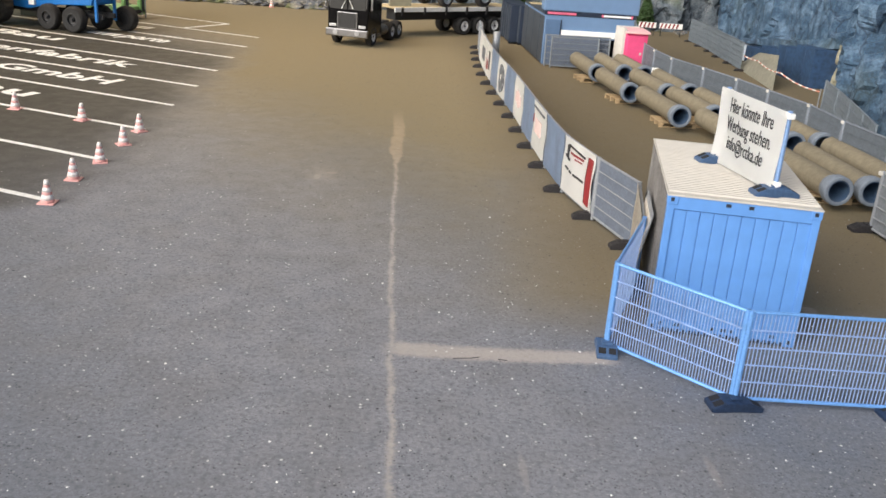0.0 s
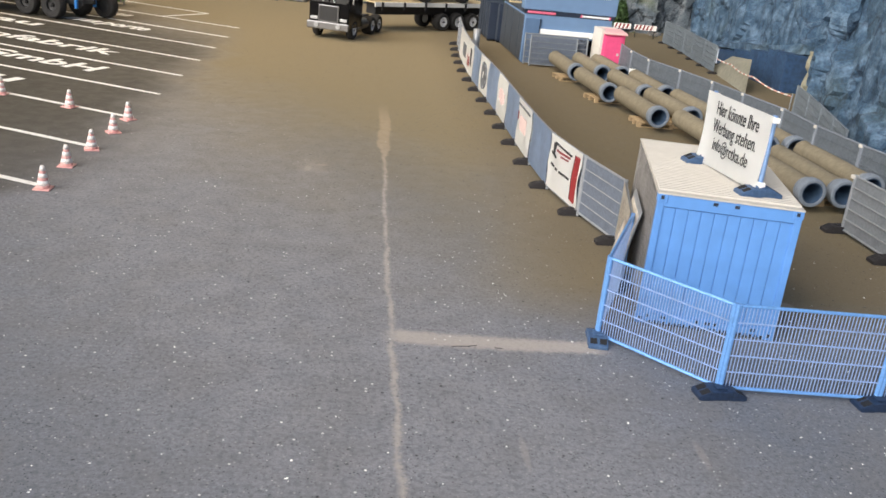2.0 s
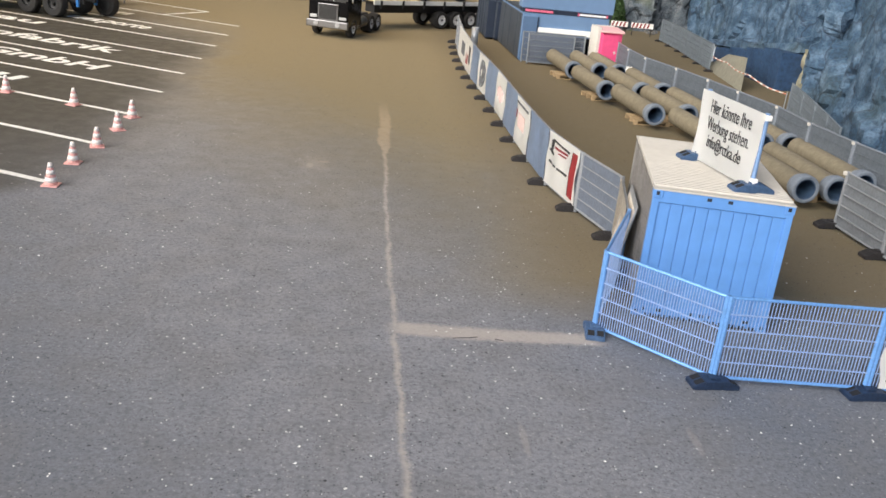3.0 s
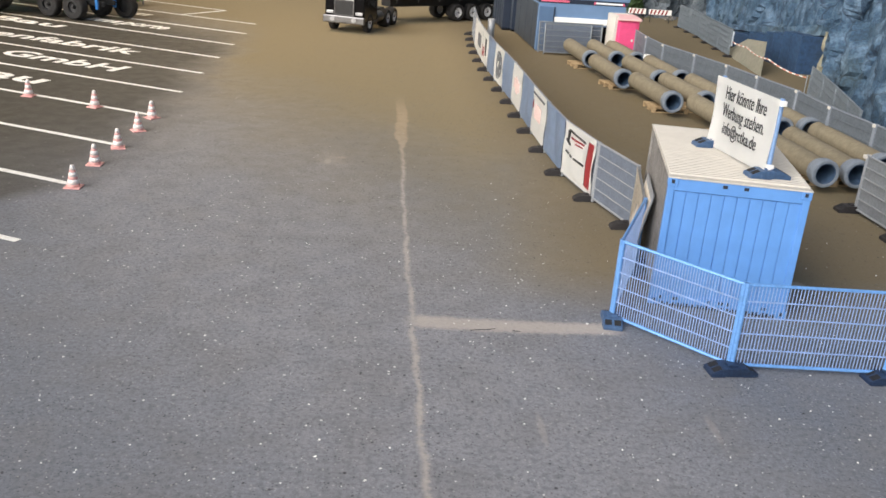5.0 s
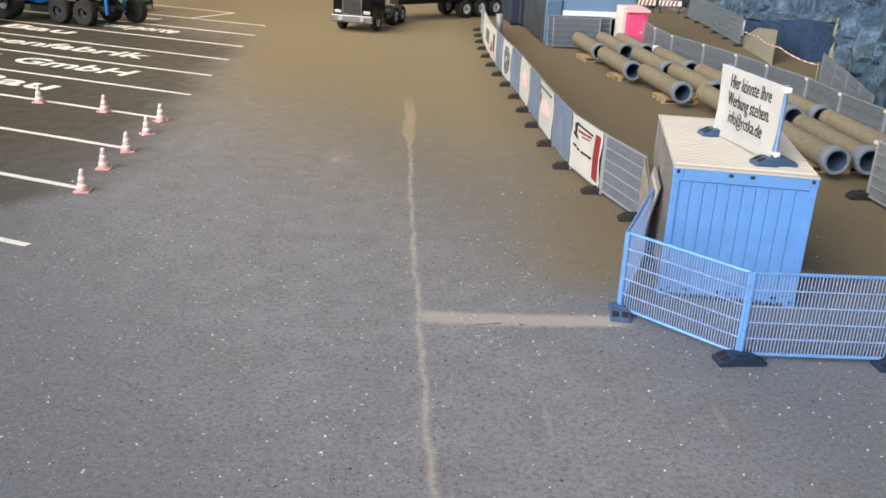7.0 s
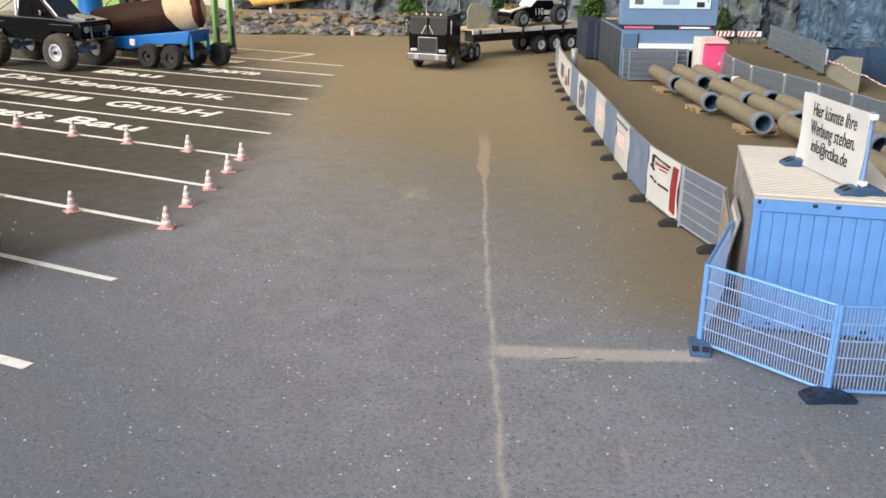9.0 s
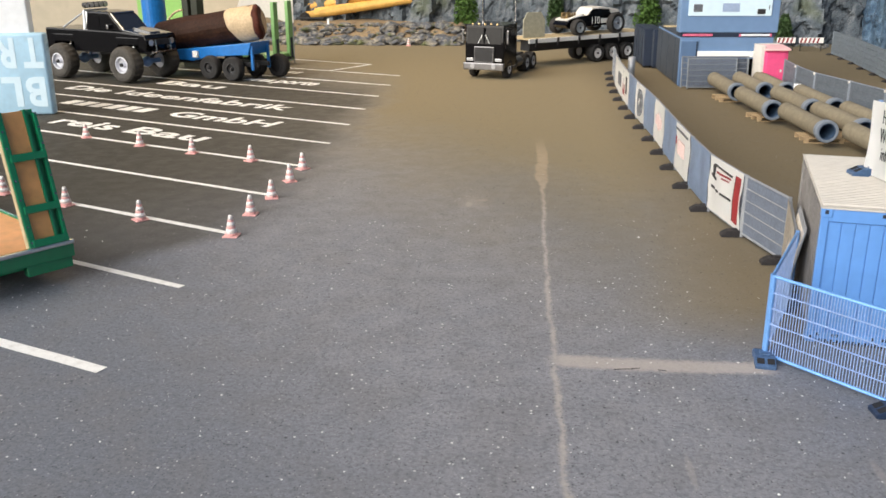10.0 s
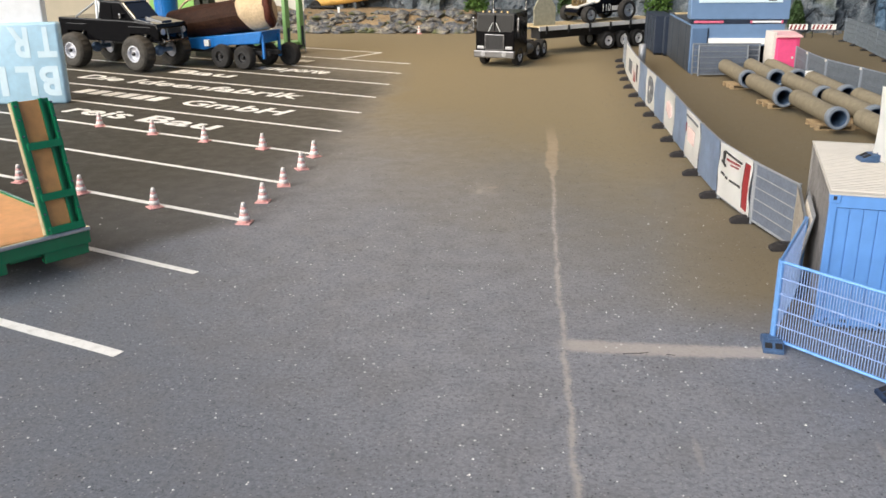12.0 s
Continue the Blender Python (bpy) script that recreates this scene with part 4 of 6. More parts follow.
hang(7, 0.0, 1.0, label="white vinyl banner with a round grey emblem", seed=6.0, marks=[("emblem", M_PRINTGREY, disc(0.5, 0.5, 0.38, 1.5))] + [("print_dot", M_STEEL, disc(0.5 + 0.22 * math.cos(a), 0.5 + 0.33 * math.sin(a), 0.045, 1.5, 8)) for a in (0.3, 1.1, 1.9, 2.7, 3.5, 4.3, 5.1, 5.9)])
hang(8, 0.0, 1.0, label="plain blue-grey vinyl banner on the fence", material=M_BANNERBLUE, seed=7.0)
hang(9, 0.0, 1.0, label="white vinyl banner with a dark print", seed=8.0, marks=[("print_bar", M_PRINTRED, strip(0.1, 0.2, 0.4, 0.5)), ("print_bar", M_PRINTBLACK, strip(0.5, 0.3, 0.8, 0.8))])
hang(10, 0.0, 1.0, label="white vinyl banner with grey print", seed=9.0, marks=[("print_bar", M_PRINTGREY, strip(0.2, 0.3, 0.8, 0.7))])
hang(11, 0.0, 1.0, label="plain white vinyl banner on the fence", seed=9.5)

# the two panels that close the corner by the container
m, d = between((13.25, 2.45), (12.73, 0.0))
wire_panel(near_fence, m, d, M_STEEL, M_STEEL, wires=36)
banner(m @ at(0.05, 0.0), d - 0.1, 0.3, 1.6, "brown printed vinyl banner, creased, on the corner fence", M_PHOTO, seed=2.4)
m, d = between((12.73, 0.0), NEAR[0])
wire_panel(near_fence, m, d, M_GALVWIRE, M_POSTSKY, height=1.57, wires=44, wire=0.0065, row=0.014, row_mat=M_GALVWIRE)
foot_block(near_fence, at(12.73, 0.0, 0, 60), M_FOOTNAVY)
m, d = between(NEAR[2], NEAR[3])
banner(m @ at(0.12, 0), d - 0.2, 0.16, 1.55, "white vinyl banner with small dark print", seed=1.0, marks=[("print_bar", M_PRINTBLACK, strip(0.06, 0.10, 0.16, 0.17)), ("print_bar", M_PRINTBLACK, strip(0.2, 0.10, 0.5, 0.15))])

RIGHT = [(20.05, 29.0), (19.95, 26.6), (20.05, 24.0), (20.7, 21.4), (21.25, 18.9), (21.6, 16.5), (22.05, 13.9), (22.0, 11.2), (22.25, 8.7), (22.6, 6.3), (22.95, 3.9)]
pipe_fence = fence("grey mesh fence beside the pipe store")
for a, b in zip(RIGHT, RIGHT[1:]):
    m, d = between(a, b)
    wire_panel(pipe_fence, m, d, M_MESHGREY, M_POSTBLUE, wires=60, wire=0.012, height=1.58, row=0.014, row_mat=M_MESHGREY)
for x, y in RIGHT[1:]:
    bm = B()
    bx(bm, (x - 0.09, y - 0.06, 1.50), (x + 0.09, y + 0.06, 1.60), 0.02)
    part("clip", bm, M_PINKPALE, pipe_fence, "pale post clip")
    foot_block(pipe_fence, at(x - 0.05, y + 0.05, 0, 0), M_FOOTBLACK, 0.85)
SIDE = [(19.95, 4.75), (20.05, 2.5), (20.1, 0.2), (20.1, -2.2)]
side_fence = fence("grey mesh fence section beside the container")
for a, b in zip(SIDE, SIDE[1:]):
    m, d = between(a, b)
    wire_panel(side_fence, m, d, M_STEELMESH, M_STEEL, wires=60, wire=0.012, height=1.58, row=0.022)
for x, y in SIDE:
    bm = B()
    bx(bm, (x - 0.09, y - 0.06, 1.50), (x + 0.09, y + 0.06, 1.60), 0.02)
    part("clip", bm, M_PINKPALE, side_fence, "pale post clip")
    foot_block(side_fence, at(x - 0.05, y + 0.05, 0, 0), M_FOOTBLACK, 0.85)
WALLF = [(27.5, 45.5), (27.45, 43.0), (27.3, 40.5), (27.0, 38.0), (26.8, 35.4), (26.5, 32.6)]
rock_fence = fence("grey mesh fence before the rock face")
for a, b in zip(WALLF, WALLF[1:]):
    m, d = between(a, b)
    wire_panel(rock_fence, m, d, M_MESHDARK, M_MESHDARK, wires=56, wire=0.009, height=1.55, row=0.014)
for x, y in WALLF:
    foot_block(rock_fence, at(x, y, 0, 0) @ Matrix.Diagonal((1, 0.8, 0.6, 1)), M_FOOTBLACK, 0.6)
BRANCH = [(25.65, 20.5), (25.05, 18.1), (24.4, 15.7), (23.75, 13.4), (23.1, 11.2)]
for a, b in zip(BRANCH, BRANCH[1:]):
    m, d = between(a, b)
    wire_panel(rock_fence, m, d, M_MESHDARK, M_MESHDARK, wires=60, wire=0.012, height=1.5, row=0.014)

# ---------------------------------------------------------------- concrete pipes on pallets
def pipe(m, length):
    t = thing("concrete_pipe", m, "sand-coloured concrete pipe with a grey collar, lying", "pipe", "concrete pipes")
    to_y = Matrix.Rotation(radians(-90), 4, "X")
    bm = B()
    lathe(bm, [(0.29, 0.05), (0.335, 0.05), (0.34, length), (0.29, length)], 28, to_y, closed=True)
    barrel = part("barrel", bm, M_CONCRETE, t, smooth=False)
    bm = B()
    lathe(bm, [(0.30, 0.0), (0.315, -0.02), (0.385, -0.02), (0.41, 0.01), (0.405, 0.26), (0.34, 0.46), (0.30, 0.30)], 28, to_y, closed=True)
    part("collar", bm, M_CONCRETEGREY, t, "grey flared pipe collar")
    # added dark blue sleeve paints the shade inside the pipe
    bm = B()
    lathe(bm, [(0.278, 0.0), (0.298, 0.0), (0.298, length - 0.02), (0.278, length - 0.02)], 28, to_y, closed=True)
    part("shade_lining", bm, M_PIPESHADE, t)
    return t

def pallet(m):
    t = thing("pallet", m, "raw wooden pallet on the ground", "pallet", "pallets under the pipes")
    for k in range(5):
        bm = B()
        bx(bm, (-0.72, -0.6 + k * 0.265, 0.165), (0.72, -0.6 + k * 0.265 + 0.17, 0.20), 0.006)
        part("top_board", bm, M_WOOD, t)
    for y in (-0.6, -0.06, 0.51):
        for x in (-0.72, -0.08, 0.56):
            bm = B()
            bx(bm, (x, y, 0.03), (x + 0.16, y + 0.12, 0.17), 0.006)
            part("block", bm, M_WOOD, t)
        bm = B()
        bx(bm, (-0.72, y, 0.0), (0.72, y + 0.12, 0.03), 0.004)
        part("bottom_board", bm, M_WOOD, t)
    return t

PIPES = [(16.88, 24.55, 2.8), (18.2, 24.85, 3.2), (19.2, 25.0, 3.0), (17.27, 19.72, 3.8), (18.95, 20.1, 4.0), (19.97, 20.45, 3.0), (18.06, 15.32, 3.8), (19.5, 15.75, 4.5), (20.62, 15.85, 4.0), (19.25, 11.1, 4.0), (20.77, 11.7, 3.0), (21.85, 11.9, 1.5), (19.74, 6.25, 2.5), (20.74, 6.35, 1.0), (22.05, 7.3, 0.8)]
first = pipe(at(0, 0), 4.4)
for k, (x, y, a) in enumerate(PIPES):
    m = at(x, y, 0.615, a)
    if k == 0:
        first.matrix_world = m
    else:
        copy_thing(first, m)
p0 = pallet(at(16.95, 26.1, 0, 6))
for k, (x, y, a) in enumerate(PIPES[1:]):
    copy_thing(p0, at(x + 0.22, y + 1.5, 0, a + (4, -3, 7, -6)[k % 4]))

bm = B()
bx(bm, (-0.16, -0.02, -0.16), (0.16, 0.0, 0.16), 0.004)
solo("paper_card", bm, M_BANNER, at(19.62, 24.99, 0.80, 3), "small white paper card stuck on a pipe collar", "card")

# ---------------------------------------------------------------- site cabin, skips, toilet
cabin = thing("site_cabin", at(15.1, 30.55, 0, 1.5), "grey-blue two-storey site cabin with a white banner", "cabin")
bm = B()
bx(bm, (0.02, 0.05, 0.06), (4.72, 7.0, 2.52), 0.03)
part("lower_box", bm, M_OFFICE, cabin)
# side wall in darker grey; the shade on this side is painted in
bm = B()
bx(bm, (-0.015, 0.08, 0.10), (0.025, 6.9, 2.42), 0.01)
part("side_wall", bm, M_SKIP, cabin, "grey side wall, shade painted in")
for k in range(3):
    bm = B()
    bx(bm, (-0.03, 1.2 + k * 2.1, 0.15), (-0.005, 1.24 + k * 2.1, 2.4))
    part("side_seam", bm, M_SKIP, cabin)
bm = B()
bx(bm, (0.0, 0.9, 2.521), (4.74, 7.02, 2.56), 0.01)
part("roof_sheet", bm, M_SKIP, cabin, "grey roof sheet")
bm = B()
bx(bm, (-0.08, 0.0, 2.74), (4.88, 0.9, 6.2), 0.05)
part("upper_box", bm, M_OFFICE, cabin)
bm = B()
bx(bm, (0.0, 0.03, 2.52), (4.8, 0.88, 2.74))
part("gap_beam", bm, M_SKIPBLUE, cabin)
bm = B()
bx(bm, (0.12, -0.03, 2.56), (1.62, 0.03, 2.68), 0.02)
part("tail_lamp", bm, M_RED, cabin, "long red lamp strip")
bm = B()
bx(bm, (3.05, -0.03, 2.57), (4.5, 0.03, 2.67), 0.02)
part("tail_lamp", bm, M_CARTON, cabin, "long white lamp strip")
for x in (2.96, 4.5):
    bm = B()
    bx(bm, (x, -0.032, 2.55), (x + 0.09, 0.032, 2.69))
    part("tail_lamp", bm, M_RED, cabin, "red end lamp")
bm = B()
bx(bm, (0.06, -0.03, 0.0), (0.85, 0.06, 2.30), 0.02)
door = part("door", bm, M_OFFICEDOOR, cabin, "darker blue door")
bm = B()
bx(bm, (0.84, -0.035, 0.1), (0.89, 0.05, 2.30))
part("door_edge", bm, M_SKIPBLUE, door)
bm = B()
bx(bm, (0.92, -0.03, 1.50), (4.1, 0.06, 1.80), 0.01)
part("fascia", bm, M_BANNER, cabin, "white fascia board")
bm = B()
bx(bm, (2.9, -0.02, 0.5), (4.1, 0.06, 1.42), 0.01)
part("window", bm, M_GLASS, cabin)
bm = B()
bx(bm, (0.30, -0.05, 3.58), (4.46, 0.08, 4.75), 0.01)
sb = part("banner_board", bm, M_PALEBLUE, cabin, "pale blue printed banner board")
for a, b, mm in (((0.55, 3.78), (1.0, 4.15), M_PRINTGREY), ((2.0, 3.78), (2.85, 4.2), M_BANNERBLUE), ((3.75, 3.66), (4.15, 3.92), M_PRINTBLACK), ((4.3, 3.9), (4.34, 4.1), M_PRINTBLACK)):
    bm = B()
    bx(bm, (a[0], -0.06, a[1]), (b[0], -0.045, b[1]), 0.004)
    part("print_bar", bm, mm, sb)

for k, (x, y, mm) in enumerate(((14.2, 38.0, M_SKIPBLUE), (14.72, 37.6, M_SKIPBLUE))):
    t = thing("skip", at(x, y, 0, 2), "dark blue steel skip beside the cabin", "skip", "skips beside the cabin")
    bm = B()
    bx(bm, (0, 0, 0.12), (0.55, 4.0, 2.3), 0.03)
    part("body", bm, mm, t)
    for j in range(5):
        bm = B()
        bx(bm, (-0.05, 0.1 + j * 0.9, 0.2), (0.03, 0.22 + j * 0.9, 2.2), 0.01)
        part("rib", bm, M_SKIP, t)
    for j in (0.2, 3.5):
        bm = B()
        bx(bm, (0.05, j, 0), (0.5, j + 0.3, 0.13))
        part("skid", bm, M_BLACKMAT, t)
bm = B()
bx(bm, (0, 0, 0), (1.5, 0.5, 0.07), 0.01)
solo("plank", bm, M_PLANK, at(15.12, 36.0, 2.562, 8), "pale wooden plank lying on the cabin roof", "plank")

toilet = thing("portable_toilet", at(19.05, 28.95, 0, 6), "pink portable toilet with a pale grey frame", "toilet")
bm = B()
bx(bm, (0.0, 0.1, 0.08), (1.2, 1.25, 2.02), 0.04)
part("cabin_shell", bm, M_PINK, toilet)
bm = B()
bx(bm, (0.12, 0.05, 0.14), (1.06, 0.13, 1.92), 0.03)
d_ = part("door", bm, M_PINK, toilet)
bm = B()
bx(bm, (0.82, 0.02, 0.95), (0.92, 0.06, 1.08), 0.01)
part("latch", bm, M_PINKPALE, d_, "pale plastic latch")
bm = B()
bx(bm, (-0.14, 0.12, 0.0), (0.05, 1.3, 2.25), 0.03)
bx(bm, (-0.14, 1.12, 0.0), (1.1, 1.32, 2.25), 0.03)
part("frame", bm, M_PINKPALE, toilet, "pale grey corner frame")
bm = B()
prism(bm, [(-0.06, 2.0), (1.16, 2.06), (1.16, 2.22), (0.1, 2.12), (-0.06, 2.06)], "x", -0.02, 1.26, 0.025)
part("roof", bm, M_PINKTOP, toilet, "pale pink sloping plastic roof")
bm = B()
bx(bm, (-0.05, 0.1, 0), (1.22, 1.25, 0.08), 0.02)
part("base", bm, M_PINKPALE, toilet)

for k, (x, y, h) in enumerate(((15.4, 29.35, 1.55), (15.15, 29.75, 1.6))):
    spare = thing("spare_fence", at(x, y, 0, 3) @ pose(0, 0, 0, -5, 0, 0), "grey mesh fence section leaning by the cabin", "fence", "spare fence sections")
    wire_panel(spare, Matrix.Identity(4), 2.5 if k == 0 else 3.4, M_MESHFAR, M_STEELMESH, wires=80, wire=0.010, height=h)

bm = B()
lathe(bm, [(0.19, 0), (0.19, 1.45), (0.15, 1.45), (0.15, 1.35)], 20)
solo("steel_tube", bm, M_STEEL, at(12.75, 31.0), "short upright bright steel tube by the fence", "tube", smooth=True)

for k, (x, w) in enumerate(((24.5, 1.25), (26.0, 1.65))):
    t = thing("barrier_board", at(x, 47.8), "red and white striped barrier board before the rock face", "barrier", "barrier boards")
    bm = B()
    bx(bm, (0, 0, 0.55), (w, 0.05, 0.92), 0.01)
    bd = part("board", bm, M_BANNER, t)
    for j in range(int(w / 0.28)):
        bm = B()
        prism(bm, [(0.04 + j * 0.28, 0.57), (0.16 + j * 0.28, 0.57), (0.26 + j * 0.28, 0.90), (0.14 + j * 0.28, 0.90)], "y", -0.012, -0.002)
        part("stripe", bm, M_PRINTRED, bd, "red stripe")
    for x2 in (0.1, w - 0.15):
        bm = B()
        bx(bm, (x2, 0.01, 0), (x2 + 0.05, 0.06, 0.6))
        part("leg", bm, M_BLACKMAT, t)

# the cut in the rock face with its boards, ledge and sand heap
recess = thing("timbered_recess", at(29.6, 0), "dark blue boarded cut in the rock face with a pale ledge", "recess")
for k in range(8):
    bm = B()
    top = 1.95 - 0.16 * k + 0.1 * (k % 2)
    bx(bm, (-1.2, 28.0 + k * 1.15, 0.0), (0.5, 29.12 + k * 1.15, top), 0.02)
    part("board", bm, M_RECESS, recess)
bm = B()
bx(bm, (-1.75, 37.25, 0.0), (0.9, 41.6, 0.62), 0.06)
part("ledge", bm, M_LEDGE, recess, "pale stone ledge")
bm = B()
prism(bm, [(27.9, 1.98), (33.0, 1.40), (37.6, 0.95), (41.8, 0.60), (41.8, 0.85), (37.6, 1.28), (33.0, 1.80), (27.9, 2.45)], "x", -0.45, 1.9)
bmesh.ops.subdivide_edges(bm, edges=bm.edges[:], cuts=5, use_grid_fill=True)
bmesh.ops.triangulate(bm, faces=bm.faces[:])
for v in bm.verts:
    v.co += Vector((0.30, 0.1, 0.14)) * noise.noise(v.co * 1.1) + Vector((0.10, 0.06, 0.06)) * noise.noise(v.co * 3.7)
part("overhang", bm, M_ROCK, recess, "rough grey rock overhang")
bm = B()
bmesh.ops.create_cube(bm, size=1.0)
bmesh.ops.subdivide_edges(bm, edges=bm.edges[:], cuts=7, use_grid_fill=True)
for v in bm.verts:
    v.co = Vector((0.15 + 0.4 * v.co.x, 27.75 + 0.6 * v.co.y, 1.1 + 2.3 * v.co.z))
    v.co += Vector((0.16, 0.2, 0.08)) * noise.noise(v.co * 1.4) + Vector((0.06, 0.06, 0.03)) * noise.noise(v.co * 5.0)
part("pillar", bm, M_TARP, recess, "rough tan stone pillar")
bm = B()
tri = [(26.9, 34.4, 0.0), (25.95, 26.4, 0.0), (26.7, 28.2, 1.5), (27.2, 32.0, 1.15)]
f_ = bm.faces.new([bm.verts.new(p) for p in tri])
bmesh.ops.solidify(bm, geom=[f_], thickness=0.06)
solo("leaning_board", bm, M_PALEBOARD, at(0, 0), "pale tan board leaning before the boarded recess", "board")
bm = B()
pts = [(26.8, 34.6, 0.95), (26.6, 30.5, 0.85), (26.2, 26.5, 0.85), (25.6, 20.8, 0.95)]
tape = thing("barrier_tape", at(0, 0), "red and white barrier tape on short stakes", "barrier tape")
ribbon = B()
stretches = []
for a, b in zip(pts, pts[1:]):
    a, b = Vector(a), Vector(b)
    for j in range(12):
        p, q = a.lerp(b, j / 12), a.lerp(b, (j + 1) / 12)
        s0, s1 = [Vector((0, 0, -0.12 * math.sin(math.pi * k / 12))) for k in (j, j + 1)]
        corners = (p + s0, q + s1, q + s1 + Vector((0.02, 0, 0.055)), p + s0 + Vector((0.02, 0, 0.055)))
        ribbon.faces.new([ribbon.verts.new(v) for v in corners])
        if j % 2:
            stretches.append([v + Vector((-0.012, 0, 0)) for v in corners])
bmesh.ops.remove_doubles(ribbon, verts=ribbon.verts, dist=0.001)
bmesh.ops.solidify(ribbon, geom=ribbon.faces[:], thickness=0.008)
strap = part("tape", ribbon, M_BANNER, tape, "white plastic tape")
for corners in stretches:
    bm = B()
    bm.faces.new([bm.verts.new(v) for v in corners])
    bmesh.ops.solidify(bm, geom=bm.faces[:], thickness=0.004)
    part("stripe", bm, M_TAPE, strap, "red stripe")
for p in (pts[0], pts[-1]):
    bm = B()
    cyl(bm, (p[0] + 0.03, p[1], 0), (p[0] + 0.03, p[1], p[2] + 0.15), 0.025, 6)
    part("stake", bm, M_STEEL, tape)

# ---------------------------------------------------------------- cones
def cone(m):
    t = thing("traffic_cone", m, "small red and white striped traffic cone on the parking bays", "traffic cone", "traffic cones")
    bm = B()
    bx(bm, (-0.19, -0.19, 0), (0.19, 0.19, 0.035), 0.012)
    part("base", bm, M_CONE, t)
    def r(h):
        return 0.158 - (h - 0.03) * 0.222
    hs = [0.03, 0.10, 0.215, 0.28, 0.385, 0.445, 0.555]
    for k, (a, b) in enumerate(zip(hs, hs[1:])):
        bm = B()
        g = 0.003 if k % 2 else 0.0
        lathe(bm, [(r(a) + g, a), (r(b) + g, b)], 18)
        part("band" if k % 2 else "body", bm, M_CONEWHITE if k % 2 else M_CONE, t, "white reflective band" if k % 2 else "", True)
    return t

CONES = [(-0.08, 3.62), (-0.17, 5.55), (-0.06, 7.25), (-0.03, 9.22), (-0.04, 10.9), (-2.12, 11.95), (-4.6, 13.0), (-7.02, 14.1), (-9.75, 15.42), (-3.0, 4.82), (-5.72, 6.03), (-8.22, 7.1), (-1.67, 50.2)]
c0 = cone(at(*CONES[0]))
for k, (x, y) in enumerate(CONES[1:]):
    copy_thing(c0, at(x, y, 0, 17 * k))

# ---------------------------------------------------------------- wheels
def wheel(parent, x, y, r, w, side, tyre_mat, rim_mat, rim=0.52, lugs=0, hub=M_BLACKMAT, name="wheel"):
    """A wheel on an axle along y; side is +1 or -1: the way its outer face looks."""
    turn = Matrix.Translation((x, y, r)) @ Matrix.Rotation(radians(-90 * side), 4, "X")
    bm = B()
    k = rim * r
    if lugs:
        profile = [(k, -w * 0.46), (r * 0.68, -w * 0.52), (r * 0.84, -w * 0.49), (r * 0.94, -w * 0.37), (r * 0.985, -w * 0.2), (r, 0), (r * 0.985, w * 0.2), (r * 0.94, w * 0.37), (r * 0.84, w * 0.49), (r * 0.68, w * 0.52), (k, w * 0.46)]
    else:
        profile = [(k, -w * 0.5), (r * 0.88, -w * 0.5), (r * 0.97, -w * 0.36), (r, -w * 0.15), (r, w * 0.15), (r * 0.97, w * 0.36), (r * 0.88, w * 0.5), (k, w * 0.46)]
    lathe(bm, profile, 80 if lugs else 40, turn, closed=True, tread=0.98 * r if lugs else 0.0)
    ty = part(name, bm, tyre_mat, parent, "black treaded tyre")
    bm = B()
    lathe(bm, [(k * 1.0, -w * 0.3), (k * 1.02, w * 0.44), (k * 0.86, w * 0.46), (k * 0.80, w * 0.26), (k * 0.34, w * 0.20), (k * 0.30, w * 0.38), (k * 0.05, w * 0.40)], 24, turn)
    rm = part("rim", bm, rim_mat, ty, "pale wheel rim")
    bm = B()
    lathe(bm, [(k * 0.22, w * 0.38), (k * 0.22, w * 0.50), (k * 0.12, w * 0.53)], 12, turn)
    part("hub", bm, hub, ty)
    return ty

# ---------------------------------------------------------------- black monster truck (x forward)
mt = thing("monster_truck", at(-16.35, 32.35, 0, SL + 3) @ Matrix.Scale(1.1, 4), "glossy black model pickup on oversized dusty tyres", "model truck")
for x in (-2.2, 2.2):
    for s in (-1, 1):
        wheel(mt, x, s * 1.28, 0.90, 0.80, s, M_TYREDUST, M_RIMGREY, 0.46, 22)
    bm = B()
    cyl(bm, (x, -1.0, 0.9), (x, 1.0, 0.9), 0.12, 10)
    bmesh.ops.create_uvsphere(bm, u_segments=14, v_segments=8, radius=0.27, matrix=Matrix.Translation((x, 0.12, 0.9)))
    part("axle", bm, M_GALV, mt)
    for s in (-1, 1):
        bm = B()
        cyl(bm, (x - 0.25, s * 0.72, 1.0), (x + 0.1, s * 0.62, 1.9), 0.07, 8)
        cyl(bm, (x - 0.2, s * 0.72, 1.15), (x + 0.05, s * 0.63, 1.7), 0.12, 8)
        part("shock_absorber", bm, M_CHROME, mt)
bm = B()
for s in (-1, 1):
    bx(bm, (-3.2, s * 0.45 - 0.08, 1.35), (3.2, s * 0.45 + 0.08, 1.6), 0.02)
bx(bm, (-0.5, -0.4, 1.2), (0.6, 0.4, 1.7), 0.05)
part("chassis", bm, M_BLACKMAT, mt)
DROP = -0.27
bm = B()
prism(bm, [(-3.45, 1.72), (-2.98, 1.72), (-2.85, 2.18), (-2.5, 2.38), (-1.9, 2.38), (-1.55, 2.18), (-1.42, 1.66), (1.40, 1.66), (1.55, 2.12), (1.9, 2.34), (2.5, 2.34), (2.85, 2.12), (2.98, 1.75), (3.35, 1.78), (3.42, 2.36), (3.32, 2.60), (1.55, 2.72), (-3.45, 2.78)], "y", -1.06, 1.06, 0.06)
